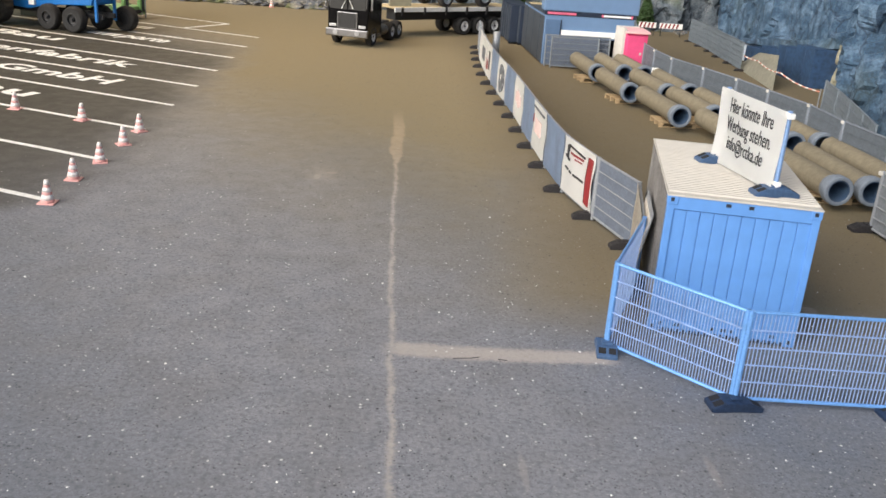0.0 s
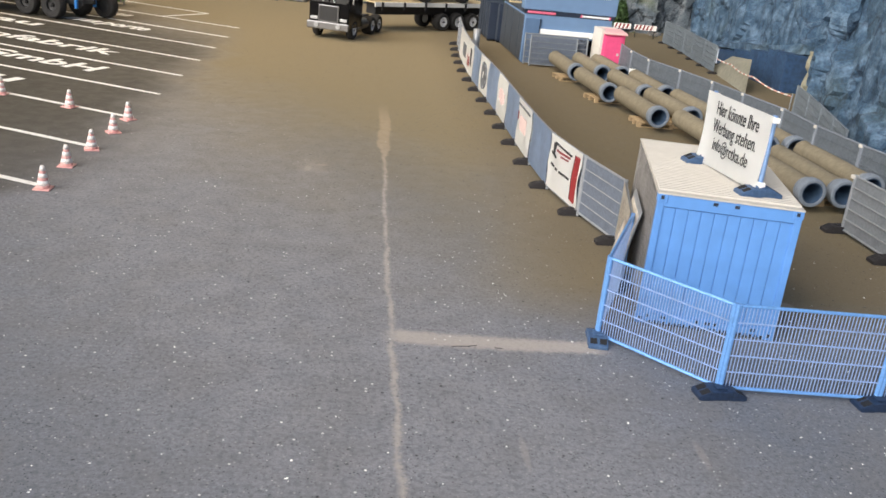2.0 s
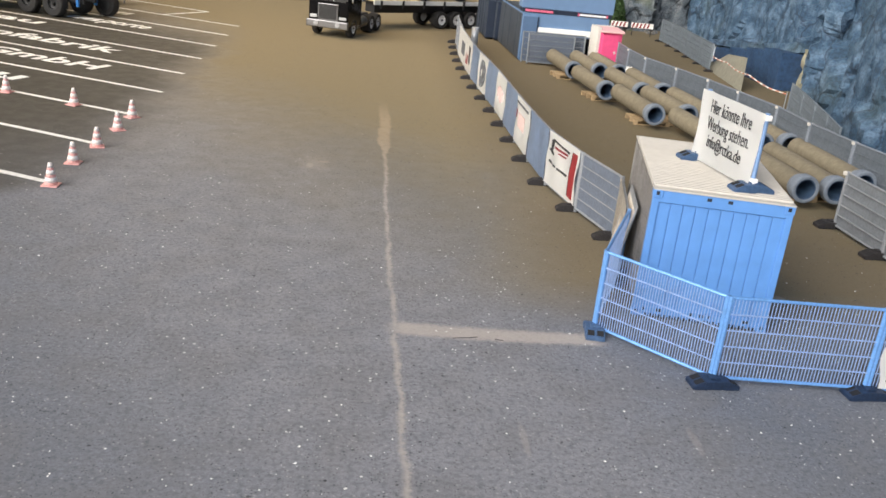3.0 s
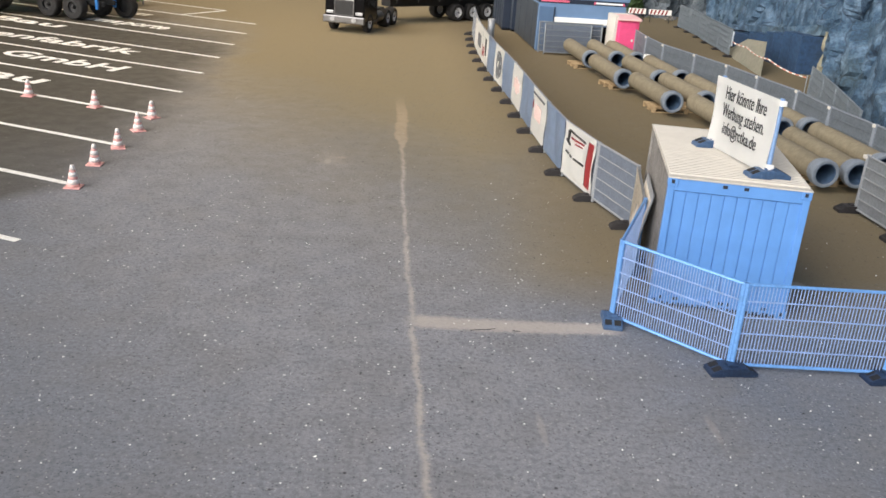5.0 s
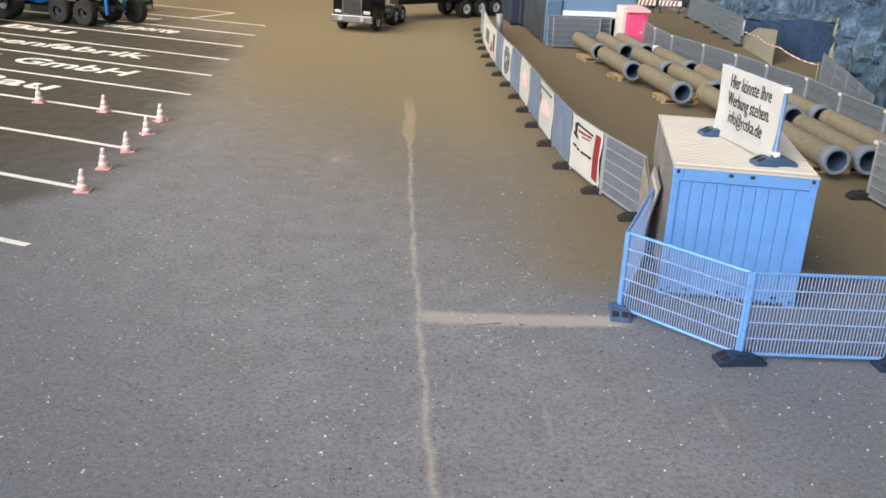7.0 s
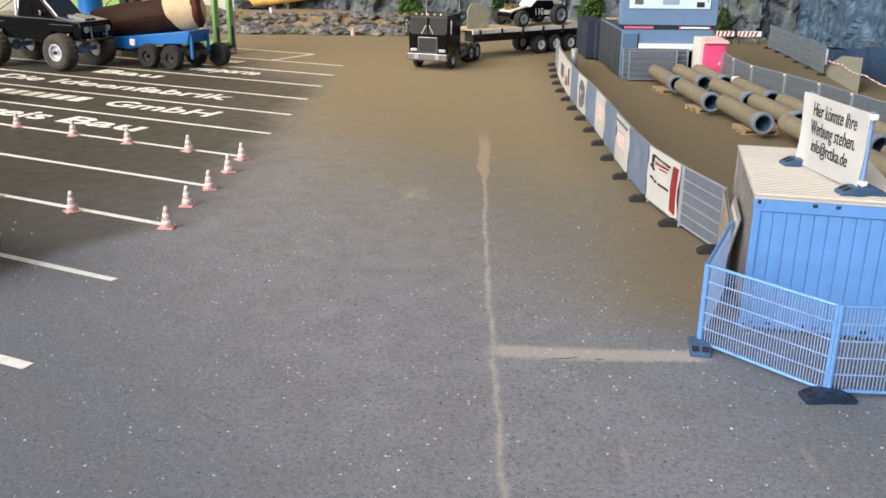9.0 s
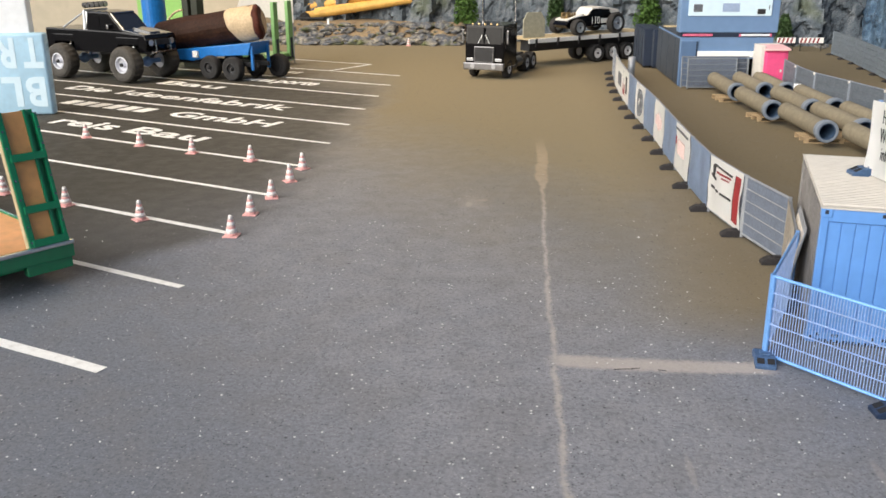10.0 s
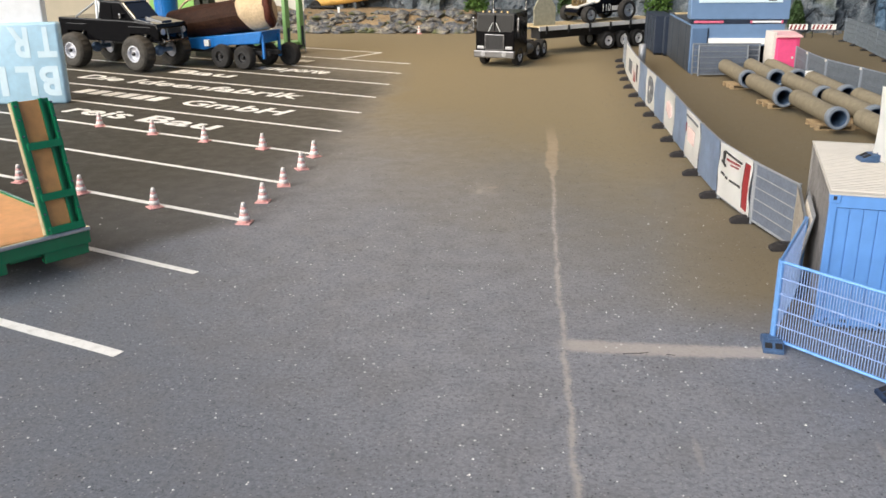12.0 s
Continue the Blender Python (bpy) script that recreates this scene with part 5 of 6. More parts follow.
bmesh.ops.translate(bm, verts=bm.verts, vec=(0, 0, DROP))
part("body", bm, M_BLACK, mt)
bm = B()
prism(bm, [(-0.75, 2.70), (1.85, 2.70), (0.95, 3.62), (-0.45, 3.66)], "y", -0.90, 0.90, 0.08)
bmesh.ops.translate(bm, verts=bm.verts, vec=(0, 0, DROP))
cabp = part("cab", bm, M_BLACK, mt)
bm = B()
prism(bm, [(-0.55, 2.80), (1.48, 2.80), (0.82, 3.48), (-0.35, 3.50)], "y", -0.915, 0.915)
bmesh.ops.translate(bm, verts=bm.verts, vec=(0, 0, DROP))
part("side_window", bm, M_GLASS, cabp)
bm = B()
m = Matrix.Translation((1.43, 0, 3.16)) @ Matrix.Rotation(radians(-44.5), 4, "Y")
bx(bm, (-0.02, -0.78, -0.48), (0.03, 0.78, 0.46), 0.01, m)
bmesh.ops.translate(bm, verts=bm.verts, vec=(0, 0, DROP))
part("windscreen", bm, M_SCREEN, cabp)
for s in (-1, 1):
    bm = B()
    cyl(bm, (1.80, s * 0.80, 2.76), (1.02, s * 0.80, 3.56), 0.028, 8)
    bmesh.ops.translate(bm, verts=bm.verts, vec=(0, 0, DROP))
    part("screen_trim", bm, M_CHROME, cabp, "bright screen trim")
bm = B()
cyl(bm, (1.02, -0.80, 3.57), (1.02, 0.80, 3.57), 0.028, 8)
bmesh.ops.translate(bm, verts=bm.verts, vec=(0, 0, DROP))
part("screen_trim", bm, M_CHROME, cabp, "bright screen trim")
bm = B()
prism(bm, [(1.75, 2.62), (3.30, 2.52), (3.30, 2.60), (1.75, 2.83)], "y", -0.96, 0.96, 0.03)
bmesh.ops.translate(bm, verts=bm.verts, vec=(0, 0, DROP))
part("bonnet", bm, M_BLACKPOLISH, mt)
bm = B()
prism(bm, [(1.9, 2.76), (3.10, 2.60), (3.05, 2.70), (2.0, 2.89)], "y", -0.36, 0.36, 0.03)
bmesh.ops.translate(bm, verts=bm.verts, vec=(0, 0, DROP))
part("bonnet_scoop", bm, M_BLACKPOLISH, mt)
bm = B()
bx(bm, (0.26, -0.94, 2.74), (0.32, -0.90, 3.42))
bmesh.ops.translate(bm, verts=bm.verts, vec=(0, 0, DROP))
part("door_pillar", bm, M_BLACK, cabp)
bm = B()
for s in (-1, 1):
    cyl(bm, (-0.85, s * 0.8, 2.75), (-0.85, s * 0.72, 3.66), 0.10, 12)
    cyl(bm, (-0.62, s * 0.82, 2.75), (-0.66, s * 0.74, 3.62), 0.08, 12)
    cyl(bm, (-0.85, s * 0.72, 3.62), (-2.4, s * 0.8, 2.8), 0.05, 8)
cyl(bm, (-0.85, -0.75, 3.66), (-0.85, 0.75, 3.66), 0.06, 10)
bmesh.ops.translate(bm, verts=bm.verts, vec=(0, 0, DROP))
part("roll_bar", bm, M_ALU, mt, "chrome roll bar")
for k in range(5):
    bm = B()
    cyl(bm, (-0.95, -0.62 + k * 0.31, 3.92), (-0.72, -0.62 + k * 0.31, 3.92), 0.14, 14)
    bmesh.ops.translate(bm, verts=bm.verts, vec=(0, 0, DROP))
    lp = part("roof_lamp", bm, M_BLACKMAT, mt)
    bm = B()
    cyl(bm, (-0.73, -0.62 + k * 0.31, 3.92), (-0.70, -0.62 + k * 0.31, 3.92), 0.12, 14)
    bmesh.ops.translate(bm, verts=bm.verts, vec=(0, 0, DROP))
    part("lens", bm, M_LAMP, lp)
for s in (-1, 1):
    bm = B()
    cyl(bm, (3.36, s * 0.72, 2.22), (3.45, s * 0.72, 2.22), 0.15, 16)
    bmesh.ops.translate(bm, verts=bm.verts, vec=(0, 0, DROP))
    part("headlight", bm, M_LAMP, mt, "round clear headlight")
    bm = B()
    bx(bm, (0.95, s * 1.02 - 0.12, 2.82), (1.08, s * 1.02 + 0.12, 3.05), 0.03)
    bmesh.ops.translate(bm, verts=bm.verts, vec=(0, 0, DROP))
    part("mirror", bm, M_CHROME, mt, "chrome wing mirror")
    bm = B()
    bx(bm, (1.45, s * 1.03 - 0.05, 2.08), (2.95, s * 1.03 + 0.07, 2.46), 0.04)
    bmesh.ops.translate(bm, verts=bm.verts, vec=(0, 0, DROP))
    part("fender_flare", bm, M_BLACK, mt)
    bm = B()
    bx(bm, (-2.9, s * 1.03 - 0.05, 2.12), (-1.45, s * 1.03 + 0.07, 2.50), 0.04)
    bmesh.ops.translate(bm, verts=bm.verts, vec=(0, 0, DROP))
    part("fender_flare", bm, M_BLACK, mt)
bm = B()
bx(bm, (3.40, -0.55, 2.08), (3.45, 0.55, 2.36), 0.02)
bmesh.ops.translate(bm, verts=bm.verts, vec=(0, 0, DROP))
part("grille", bm, M_BLACKMAT, mt)
bm = B()
cyl(bm, (3.55, -0.85, 1.75), (3.55, 0.85, 1.75), 0.07, 8)
for s in (-1, 1):
    cyl(bm, (3.0, s * 0.45, 1.5), (3.55, s * 0.5, 1.75), 0.05, 8)
    cyl(bm, (3.55, s * 0.5, 1.75), (3.50, s * 0.5, 2.35), 0.05, 8)
bmesh.ops.translate(bm, verts=bm.verts, vec=(0, 0, DROP))
part("bumper", bm, M_CHROME, mt, "chrome tubular bumper")

# ---------------------------------------------------------------- blue trailer with a big trunk
bt = thing("blue_trailer", at(-10.75, 33.0, 0, SL + 2), "bright blue model trailer with black tyres", "model trailer")
bm = B()
prism(bm, [(-2.6, 1.0), (-0.7, 0.92), (0.5, 1.22), (3.3, 1.42), (3.55, 2.1), (-2.6, 1.42)], "y", -0.85, 0.85, 0.05)
part("tub", bm, M_BLUEPAINT, bt)
for s in (-1, 1):
    bm = B()
    bx(bm, (-3.0, s * 0.45 - 0.08, 0.75), (3.7, s * 0.45 + 0.08, 0.98), 0.02)
    part("chassis_beam", bm, M_BLACKMAT, bt)
for x in (0.75, 2.35):
    for s in (-1, 1):
        wheel(bt, x, s * 1.0, 0.66, 0.5, s, M_TYRE, M_BLACKMAT, 0.5, 0)
wheel(bt, 3.6, 1.45, 0.66, 0.5, 1, M_TYRE, M_BLACKMAT, 0.5, 0)
bm = B()
bx(bm, (-0.55, -1.0, 1.15), (-0.2, -0.84, 1.5), 0.02)
part("label_plate", bm, M_BANNER, bt, "small white plate")
for s in (-1, 1):
    bm = B()
    bx(bm, (3.4, s * 0.7 - 0.06, 0.6), (3.55, s * 0.7 + 0.06, 1.9), 0.02)
    part("rear_post", bm, M_BLUEPAINT, bt)

def trunk(name, m, r, length, bark, label, group="", squash=1.0):
    t = thing(name, m, label, "log", group)
    bm = B()
    n, rings = 26, []
    for j in range(15):
        u = j / 14
        rings.append([bm.verts.new((length * u, r * squash * (1 + 0.10 * noise.noise(Vector((math.cos(a) * 1.5, math.sin(a) * 1.5, u * 3)))) * math.cos(a), r * (1 + 0.10 * noise.noise(Vector((math.cos(a) * 1.5 + 5, math.sin(a) * 1.5, u * 3)))) * math.sin(a))) for a in [2 * math.pi * i / n for i in range(n)]])
    for a, b in zip(rings, rings[1:]):
        for i in range(n):
            bm.faces.new((a[i], b[i], b[(i + 1) % n], a[(i + 1) % n]))
    ends = [[v.co.copy() for v in rings[0]], [v.co.copy() for v in rings[-1]]]
    bmesh.ops.recalc_face_normals(bm, faces=bm.faces)
    part("bark", bm, bark, t)
    for e, off in zip(ends, (-0.01, 0.01)):
        bm = B()
        c = sum(e, Vector()) / len(e)
        f = [bm.verts.new(c + (q - c) * 0.94 + Vector((off, 0, 0))) for q in e]
        g = [bm.verts.new(c + (q - c) * 0.99 - Vector((off, 0, 0))) for q in e]
        bm.faces.new(f)
        for i in range(len(e)):
            bm.faces.new((f[i], f[(i + 1) % len(e)], g[(i + 1) % len(e)], g[i]))
        bmesh.ops.recalc_face_normals(bm, faces=bm.faces)
        part("cut_face", bm, M_CUT, t, "pale sawn end")
    return t

big = trunk("felled_log", at(-14.2, 34.8, 2.0, SL + 2, 0, -9), 0.95, 7.0, M_BARK, "thick brown trunk with pale sawn ends on the blue trailer", squash=0.95)

bm = B()
lathe(bm, [(0.86, 5.55), (0.96, 5.7), (0.98, 6.0), (0.97, 6.5), (0.95, 6.9), (0.90, 7.15)], 28, Matrix.Rotation(radians(90), 4, "Y"))
for v in bm.verts:
    v.co.x -= 0.40 * v.co.z * (7.15 - v.co.x) / 1.3 + 0.45 * v.co.y * max(0.0, v.co.x - 6.0)
    v.co += Vector((0.14, 0.06, 0.06)) * noise.noise(v.co * 1.6)
part("stripped_end", bm, M_CUT, big, "pale stripped wood near the end", True)
bm = B()
lathe(bm, [(0.87, 7.02), (0.94, 7.08), (0.95, 7.26), (0.88, 7.34), (0.5, 7.32)], 28, Matrix.Rotation(radians(90), 4, "Y"))
for v in bm.verts:
    v.co.x -= 0.45 * v.co.y * max(0.0, v.co.x - 6.0)
    v.co += Vector((0.10, 0.08, 0.08)) * noise.noise(v.co * 1.9)
part("bark_ring", bm, M_BARKRED, big, "red-brown bark at the very end", True)

# dark machine and pale hose behind the big trunk, pale sheet above the lime loader
machine = thing("dark_machine", at(-13.1, 36.9, 0, SL), "dark green upright machine standing behind the trunk", "machine")
bm = B()
bx(bm, (-0.75, -0.45, 0.0), (0.75, 0.45, 2.95), 0.06)
part("housing", bm, M_DARKGREEN, machine)
for x in (-0.62, 0.12):
    bm = B()
    bx(bm, (x, -0.3, 2.94), (x + 0.5, 0.3, 4.6), 0.04)
    part("mast", bm, M_DARKGREEN, machine)
hose = thing("pale_hose", at(0, 0), "pale curved hose running behind the trunk", "hose")
bm = B()
bend = [Vector((-15.9 + 2.2 * u, 36.8, 3.45 * (1 - (1 - u) ** 2.2))) for u in [k / 10 for k in range(11)]]
for p, q in zip(bend, bend[1:]):
    cyl(bm, p, q, 0.06, 8)
part("tube", bm, M_CUT, hose, smooth=True)
sheet = thing("pale_canvas_cover", at(-11.0, 39.2, 0, 0), "pale cream canvas cover on a frame behind the lime loader", "cover")
bm = B()
prism(bm, [(-0.25, 3.05), (0.15, 2.9), (0.9, 3.0), (2.5, 2.75), (3.2, 2.5), (3.5, 2.52), (3.55, 4.9), (0.5, 4.9)], "y", -0.03, 0.03, 0.01)
part("canvas", bm, M_PINKPALE, sheet)
for x in (0.2, 3.4):
    bm = B()
    cyl(bm, (x, 0.1, 0.0), (x, 0.1, 4.8), 0.05, 8)
    part("support_pole", bm, M_STEEL, sheet)

# ---------------------------------------------------------------- green low loaders with raised ramps
def ramp(parent, x, y, z, w, length, tilt, frame_mat, board):
    """A raised loading ramp hinged at x, y, z; tilt is its lean from upright towards -x."""
    m = Matrix.Translation((x, y, z)) @ Matrix.Rotation(radians(-tilt), 4, "Y")
    bm = B()
    bx(bm, (-0.10, -w / 2 - 0.07, 0), (0.10, -w / 2 + 0.07, length), 0.02, m)
    bx(bm, (-0.10, w / 2 - 0.20, 0), (0.06, w / 2 - 0.13, length), 0.015, m)
    bx(bm, (-0.10, w / 2 - 0.20, 0), (-0.06, w / 2 + 0.05, length), 0.01, m)
    bx(bm, (-0.10, w / 2 - 0.02, 0), (0.10, w / 2 + 0.06, length * 0.97), 0.02, m)
    for k in (0.0, 0.25, 0.63):
        bx(bm, (0.04, -w / 2, k * length), (0.14, w / 2 + 0.05, k * length + 0.17), 0.02, m)
    f = part("ramp", bm, frame_mat, parent)
    bm = B()
    bx(bm, (-0.06, -w / 2 + 0.07, 0.05), (0.03, w / 2 - 0.20, length - 0.02), 0.01, m)
    part("ramp_board", bm, board, f, "brown plywood ramp board")
    for q in (-1, 1):
        for k in (0.04, 0.16, 0.36, 0.50, 0.74, 0.86, 0.96):
            bm = B()
            cyl(bm, m @ Vector((0.10, q * (w / 2 + 0.02), k * length)), m @ Vector((0.125, q * (w / 2 + 0.02), k * length)), 0.022, 8)
            part("bolt", bm, M_CHROME, f)
    bm = B()
    bx(bm, (-0.09, -w / 2 - 0.085, 0.02), (0.06, -w / 2 - 0.068, length - 0.02), 0.005, m)
    part("edge_strip", bm, M_PLANK, f, "pale edge of the ramp board")

LOADER = (-3.25, -0.78, -36)
gl = thing("green_low_loader", at(LOADER[0], LOADER[1], 0, LOADER[2]), "glossy green model low loader with plywood deck and raised ramps", "model trailer")
bm = B()
bx(bm, (-9.0, -1.55, 0.86), (-0.12, 1.22, 0.93), 0.01)
part("deck_board", bm, M_PLY, gl, "brown plywood deck")
for yy in (-1.6, 1.27):
    bm = B()
    bx(bm, (-9.0, yy - 0.05, 0.62), (0.0, yy + 0.05, 0.96), 0.02)
    part("side_beam", bm, M_GREEN, gl)
bm = B()
bx(bm, (-0.14, -1.63, 0.58), (0.06, 1.3, 0.92), 0.03)
part("rear_beam", bm, M_GREEN, gl)
bm = B()
bx(bm, (-0.18, 0.25, 0.34), (0.02, 1.25, 0.59), 0.03)
part("lamp_bracket", bm, M_GREEN, gl)
bm = B()
bx(bm, (-0.18, -1.55, 0.34), (0.02, -0.55, 0.59), 0.03)
part("lamp_bracket", bm, M_GREEN, gl)
bm = B()
cyl(bm, (0.09, -1.6, 0.93), (0.09, 1.28, 0.93), 0.05, 10)
part("hinge_bar", bm, M_ALU, gl, "bright steel hinge bar")
for yy in (-1.12, 0.78):
    ramp(gl, 0.0, yy, 0.95, 0.72, 2.88, 14, M_GREEN, M_PLY)
for x in (-2.2, -3.6, -5.0):
    for s in (-1, 1):
        wheel(gl, x, s * 0.95, 0.42, 0.42, s, M_TYRE, M_RIM, 0.5, 0)
bm = B()
bx(bm, (-9, -0.4, 0.45), (-0.2, 0.4, 0.84), 0.03)
part("frame", bm, M_GREEN, gl)

fl = thing("lime_low_loader", at(-7.9, 37.9, 0, SL + 4), "lime green model low loader with upright ramps", "model trailer")
bm = B()
bx(bm, (-7, -1.1, 0.55), (0, 1.1, 0.75), 0.03)
part("deck", bm, M_LIME, fl)
bm = B()
bx(bm, (-0.05, -1.0, 0.35), (0.12, 1.0, 0.55), 0.03)
part("rear_beam", bm, M_BLACKMAT, fl)
for s in (-1, 1):
    bm = B()
    bx(bm, (-0.12, s * 0.75 - 0.22, 0.25), (0.12, s * 0.75 + 0.22, 3.9), 0.04)
    rp = part("ramp", bm, M_LIME, fl)
    bm = B()
    bx(bm, (0.11, s * 0.75 - 0.1, 0.5), (0.16, s * 0.75 + 0.1, 1.7), 0.02)
    part("ramp_slot", bm, M_SKIPBLUE, rp)
    bm = B()
    cyl(bm, (0.16, s * 0.75 - 0.16, 0.32), (0.2, s * 0.75 - 0.16, 0.32), 0.07, 10)
    part("tail_lamp", bm, M_LAMP, fl)
    for x in (-1.0, -2.2):
        wheel(fl, x, s * 0.9, 0.4, 0.4, s, M_TYRE, M_BLACKMAT, 0.5, 0)

# ---------------------------------------------------------------- wrapped carton between the bays
carton = thing("wrapped_carton", at(-15.38, 20.2, 0, 8), "pale blue film-wrapped tall carton with a white top", "carton")
bm = B()
bx(bm, (-1.6, -0.2, 0.0), (1.75, 0.35, 3.55), 0.12)
body_ = part("film_wrap", bm, M_FILM, carton, "pale blue printed film", True)
bm = B()
bx(bm, (-1.7, -0.05, 3.5), (1.15, 0.5, 6.6), 0.06)
part("carton_top", bm, M_CARTON, carton)
for text, x, z in (("B", 1.55, 1.62), ("L", 0.52, 1.62), ("I", -0.75, 1.62), ("T", 1.62, 3.30), ("R", 0.45, 3.30)):
    wide = 0.32 if text == "I" else 0.86
    bm = fit_word(text, wide, 1.25, 0.008, 0.035)
    bmesh.ops.transform(bm, matrix=Matrix.Translation((x, -0.205, z)) @ Matrix.Rotation(radians(180), 4, "Y") @ Matrix.Rotation(radians(90), 4, "X"), verts=bm.verts)
    part("lettering", bm, M_PALEBLUE, body_, "white printed letter standing on its head")

# ---------------------------------------------------------------- things along the far left
bm = B()
lathe(bm, [(0.75, 0), (0.78, 0.05), (0.75, 0.1), (0.75, 2.2), (0.79, 2.25), (0.75, 2.3), (0.75, 4.9), (0.7, 5.0)], 24)
solo("blue_drum", bm, M_BLUEPAINT, at(-17.0, 40.3), "tall blue plastic drum behind the trucks", "drum")
bm = B()
bx(bm, (-21.5, 48, 0), (-17.9, 48.3, 6.5), 0.05)
solo("green_board", bm, M_GREENWALL, at(0, 0), "bright green board standing before the wall", "board")
for k, (x, z, a) in enumerate(((-11.0, 1.75, -8.5), (-11.1, 2.35, -9.0), (-10.6, 2.9, -9.5), (-10.2, 2.05, -7.0), (-10.4, 2.6, -8.0), (-9.6, 1.62, -6.0))):
    trunk("log", at(x, 56.6 + 0.7 * (k % 3), z, 2 * k - 3, 0, a), 0.33, 9.0, M_LOG, "yellow peeled log on the dirt bank", "yellow logs")
lt = thing("log_dolly", at(-11.0, 57.0, 1.15, 0), "black wheeled dolly under the yellow logs", "model trailer")
bm = B()
bx(bm, (-0.4, -1.0, 0.35), (1.6, 1.6, 0.5), 0.02)
part("bolster", bm, M_BLACKMAT, lt)
for s in (-1, 1):
    wheel(lt, 0.0, s * 0.9 + 0.2, 0.45, 0.4, s, M_TYRE, M_BLACKMAT, 0.5, 0)
bm = B()
bx(bm, (-0.08, -0.08, 0), (0.08, 0.08, 0.75), 0.01)
solo("white_marker_post", bm, M_CARTON, at(-8.4, 53.2, 1.0), "short white marker post on the dirt bank", "post")

# ---------------------------------------------------------------- black cab-over tractor (x forward)
HEAD = math.degrees(math.atan2(-0.95, -0.32))
tr = thing("tractor_truck", at(5.2, 33.6, 0, HEAD), "glossy black cab-over model tractor with a chrome bumper", "model truck")
bm = B()
prism(bm, [(-1.15, 0.62), (0.98, 0.62), (1.02, 2.0), (0.92, 2.92), (-1.15, 2.98)], "y", -1.14, 1.14, 0.06)
cab = part("cab", bm, M_BLACK, tr)
bm = B()
prism(bm, [(1.02, 1.92), (1.05, 1.92), (0.96, 2.78), (0.93, 2.78)], "y", -1.0, 1.0)
part("windscreen", bm, M_GLASS, cab)
bm = B()
bx(bm, (0.98, -0.03, 1.9), (1.07, 0.03, 2.8))
part("screen_pillar", bm, M_BLACK, cab)
for s in (-1, 1):
    bm = B()
    bx(bm, (0.0, s * 1.145 - 0.01, 1.85), (0.8, s * 1.145 + 0.01, 2.65), 0.02)
    part("side_window", bm, M_GLASS, cab)
    bm = B()
    m = Matrix.Translation((1.08, s * 0.14, 2.32)) @ Matrix.Rotation(radians(s * 28), 4, "X")
    bx(bm, (-0.01, -0.018, -0.42), (0.02, 0.018, 0.10), 0, m)
    part("wiper", bm, M_ALU, cab)
    bm = B()
    bx(bm, (0.99, s * 0.84 - 0.20, 0.98), (1.05, s * 0.84 + 0.20, 1.14), 0.02)
    part("headlight", bm, M_LAMP, tr, "clear rectangular headlight")
    bm = B()
    cyl(bm, (1.14, s * 0.62, 0.72), (1.22, s * 0.62, 0.72), 0.13, 16)
    part("fog_lamp", bm, M_LAMP, tr, "round fog lamp")
    bm = B()
    cyl(bm, (-1.3, s * 0.98, 0.9), (-1.3, s * 0.98, 4.3), 0.07, 10)
    part("exhaust_stack", bm, M_CHROME, tr, "chrome exhaust stack")
    bm = B()
    cyl(bm, (-2.1, s * 0.92, 0.72), (-1.15, s * 0.92, 0.72), 0.30, 16)
    part("fuel_tank", bm, M_DULLCHROME, tr, "chrome fuel tank")
    bm = B()
    bx(bm, (0.85, s * 1.32 - 0.05, 1.95), (0.92, s * 1.32 + 0.05, 2.65), 0.02)
    cyl(bm, (0.88, s * 1.12, 2.55), (0.88, s * 1.32, 2.55), 0.02, 6)
    part("mirror", bm, M_CHROME, tr)
    wheel(tr, 0.0, s * 0.98, 0.52, 0.34, s, M_TYRE, M_RIM, 0.56, 0, M_CHROME)
    for x in (-3.0, -4.15):
        wheel(tr, x, s * 0.90, 0.52, 0.58, s, M_TYRE, M_RIM, 0.56, 0, M_CHROME)
bm = B()
bx(bm, (1.0, -0.58, 0.92), (1.08, 0.58, 1.78), 0.03)
gr = part("grille", bm, M_DULLCHROME, tr, "chrome framed grille")
for k in range(16):
    bm = B()
    bx(bm, (1.075, -0.52 + k * 0.065, 0.97), (1.095, -0.52 + k * 0.065 + 0.055, 1.73))
    part("grille_bar", bm, M_BLACKMAT, gr)
bm = B()
bx(bm, (0.98, -1.2, 0.50), (1.16, 1.2, 0.90), 0.05)
part("bumper", bm, M_DULLCHROME, tr, "polished chrome bumper")
for k in range(5):
    bm = B()
    cyl(bm, (0.78, -0.72 + k * 0.36, 2.96), (0.96, -0.72 + k * 0.36, 2.985), 0.05, 10)
    part("roof_lamp", bm, M_GOLD, cab)
bm = B()
for s in (-1, 1):
    bx(bm, (-4.9, s * 0.38 - 0.07, 0.62), (-0.9, s * 0.38 + 0.07, 0.85), 0.02)
bx(bm, (-4.2, -0.5, 0.85), (-3.0, 0.5, 1.0), 0.04)
part("chassis", bm, M_BLACKMAT, tr)

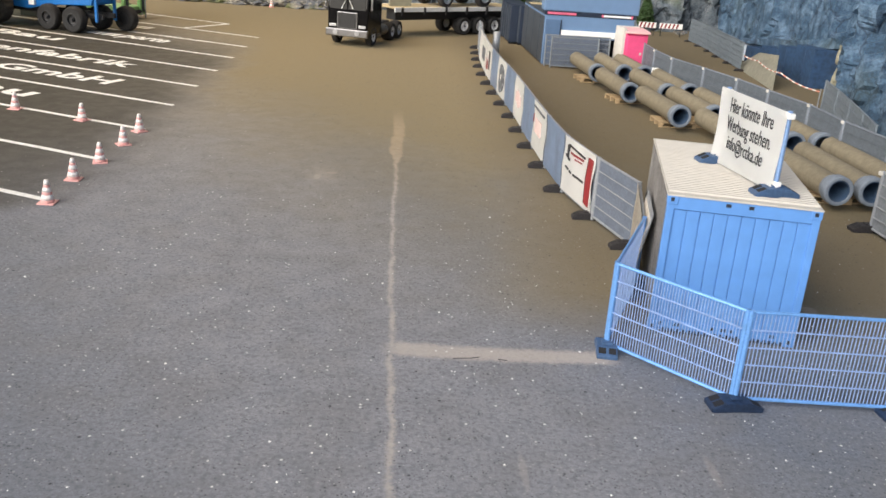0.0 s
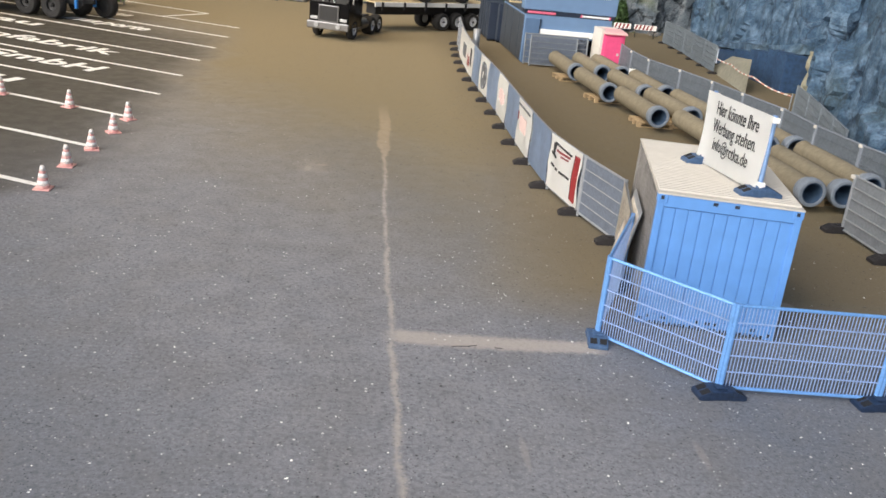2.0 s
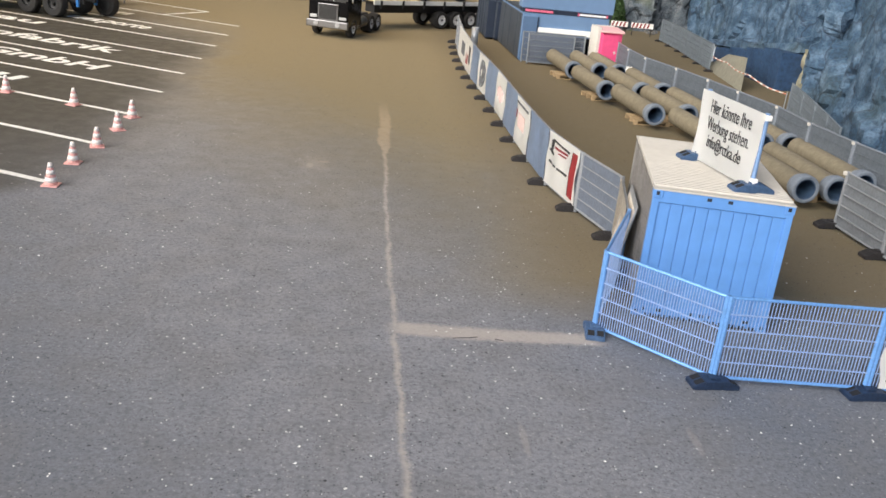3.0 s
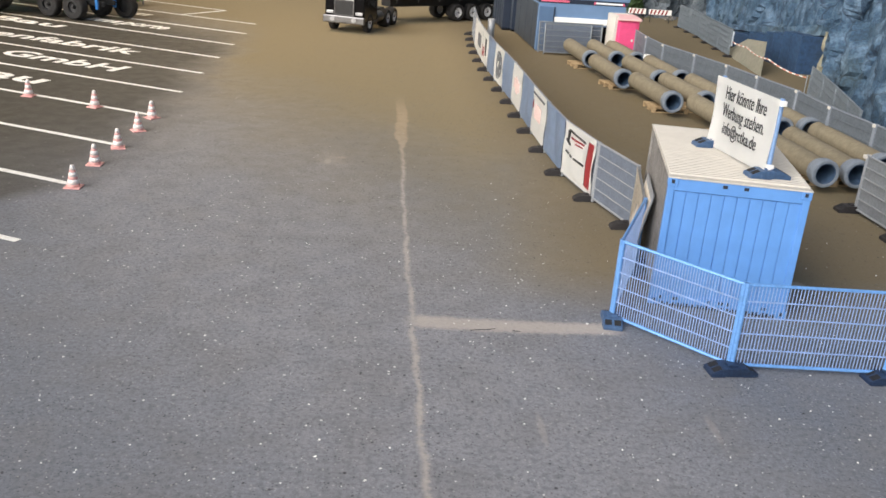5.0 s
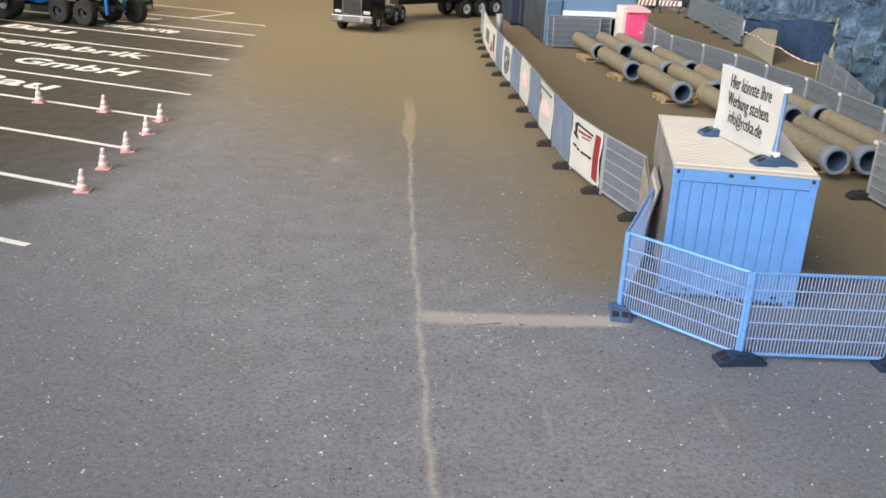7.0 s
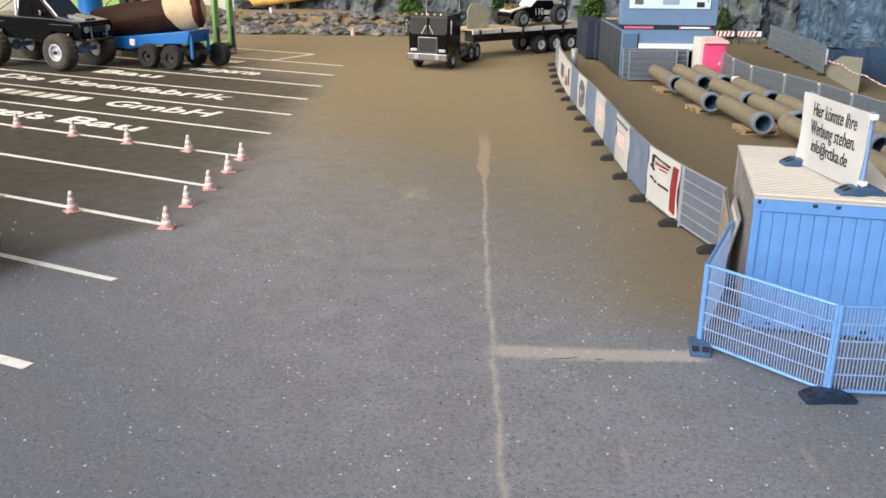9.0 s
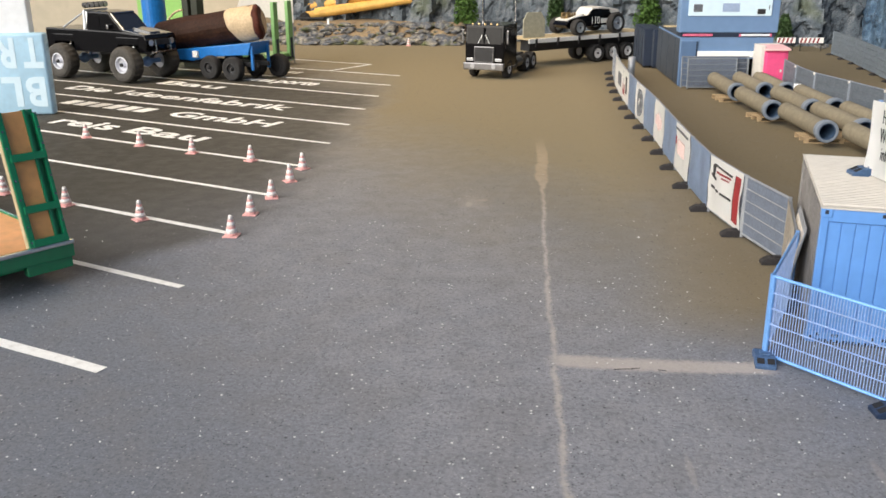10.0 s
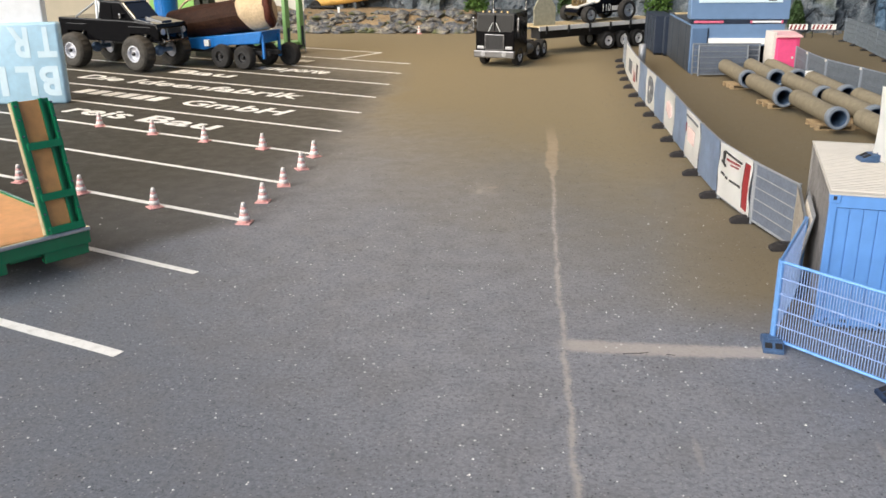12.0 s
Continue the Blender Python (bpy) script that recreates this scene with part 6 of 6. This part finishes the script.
# flatbed trailer behind it; it swings off to the side
TDIR = math.degrees(math.atan2(-0.62, -0.785))
ft = thing("flatbed_trailer", at(6.60, 38.35, 0, TDIR), "silver model flatbed trailer with a plank deck", "model trailer")
BEDL = 10.4
bm = B()
for s in (-1, 1):
    bx(bm, (-BEDL, s * 1.15 - 0.05, 1.46), (0.0, s * 1.15 + 0.05, 1.72), 0.02)
part("side_rail", bm, M_WHITE, ft, "silver side rails")
for k in range(int(BEDL / 0.6)):
    bm = B()
    bx(bm, (-0.05 - (k + 1) * 0.6 + 0.02, -1.1, 1.64), (-0.05 - k * 0.6, 1.1, 1.715), 0.008)
    part("plank", bm, M_PLANK, ft)
for k in range(6):
    for s in (-1, 1):
        bm = B()
        bx(bm, (-0.6 - k * 1.7, s * 1.22 - 0.04, 1.25), (-0.46 - k * 1.7, s * 1.22 + 0.04, 1.72), 0.01)
        part("stake_pocket", bm, M_BLACKMAT, ft)
bm = B()
bx(bm, (-10.2, -0.45, 0.9), (-0.6, 0.45, 1.62), 0.04)
part("frame", bm, M_BLACKMAT, ft)
for x in (-5.6, -6.9, -8.2, -9.5):
    for s in (-1, 1):
        wheel(ft, x, s * 0.88, 0.55, 0.6, s, M_TYRE, M_RIM, 0.56, 0, M_CHROME)
hb = B()
prism(hb, [(-0.72, 0), (0.72, 0), (0.72, 1.05), (0.46, 1.5), (-0.46, 1.5), (-0.72, 1.05)], "x", -0.06, 0.06, 0.02)
solo("headboard", hb, M_TARP, at(7.60, 38.65, 1.72, -65), "pale grey shield board standing on the trailer deck", "board")

# racing buggy on the trailer (x forward)
bu = thing("racing_buggy", at(10.92, 41.75, 1.72, TDIR), "white and black model racing buggy with a number panel", "model car")
for x, r in ((1.55, 0.50), (-1.6, 0.64)):
    for s in (-1, 1):
        wheel(bu, x, s * 1.02, r, 0.5, s, M_TYRE, M_ALU, 0.62, 0, M_CHROME)
bm = B()
prism(bm, [(-2.2, 0.55), (2.0, 0.40), (2.25, 0.62), (1.9, 0.95), (0.75, 1.15), (-2.3, 1.28)], "y", -0.66, 0.66, 0.06)
part("body", bm, M_BLACK, bu)
bm = B()
prism(bm, [(-2.25, 1.16), (0.60, 1.10), (0.05, 1.60), (-0.7, 1.66), (-2.2, 1.44)], "y", -0.62, 0.62, 0.07)
top = part("shell", bm, M_PINKPALE, bu, "white upper shell")
bm = B()
prism(bm, [(-1.5, 1.20), (0.46, 1.15), (0.0, 1.53), (-1.35, 1.50)], "y", -0.635, 0.635)
part("side_window", bm, M_GLASS, top)
bm = B()
prism(bm, [(0.7, 1.15), (2.05, 0.85), (2.1, 0.95), (0.72, 1.26)], "y", -0.6, 0.6, 0.02)
part("bonnet", bm, M_WHITE, bu)
for s in (-1, 1):
    bm = fit_word("110", 0.66, 0.44, 0.004)
    rot = Matrix.Rotation(radians(90), 4, "X") if s < 0 else Matrix.Rotation(radians(180), 4, "Z") @ Matrix.Rotation(radians(90), 4, "X")
    bmesh.ops.transform(bm, matrix=Matrix.Translation((0.1 if s > 0 else -0.1, s * 0.675, 0.62)) @ rot, verts=bm.verts)
    part("number", bm, M_WHITE, bu, "white painted number")
    bm = B()
    bx(bm, (-1.4 if s > 0 else 0.6, s * 0.672 - 0.004, 0.64), (-0.65 if s > 0 else 1.35, s * 0.672 + 0.004, 0.92))
    part("print_bar", bm, M_WHITE, bu)
    bm = B()
    cyl(bm, (1.7, s * 0.5, 0.55), (1.55, s * 0.95, 0.45), 0.05, 8)
    cyl(bm, (-1.6, s * 0.4, 0.6), (-1.6, s * 0.95, 0.52), 0.06, 8)
    part("suspension_arm", bm, M_CHROME, bu)
bm = B()
for k in range(4):
    cyl(bm, (1.2 + k * 0.2, -0.25, 1.0), (1.2 + k * 0.2, -0.25, 1.34), 0.07, 8)
    cyl(bm, (1.2 + k * 0.2, 0.25, 1.0), (1.2 + k * 0.2, 0.25, 1.34), 0.07, 8)
bx(bm, (1.1, -0.2, 0.95), (1.95, 0.2, 1.15), 0.03)
part("engine", bm, M_GOLD, bu, "brass and chrome engine")
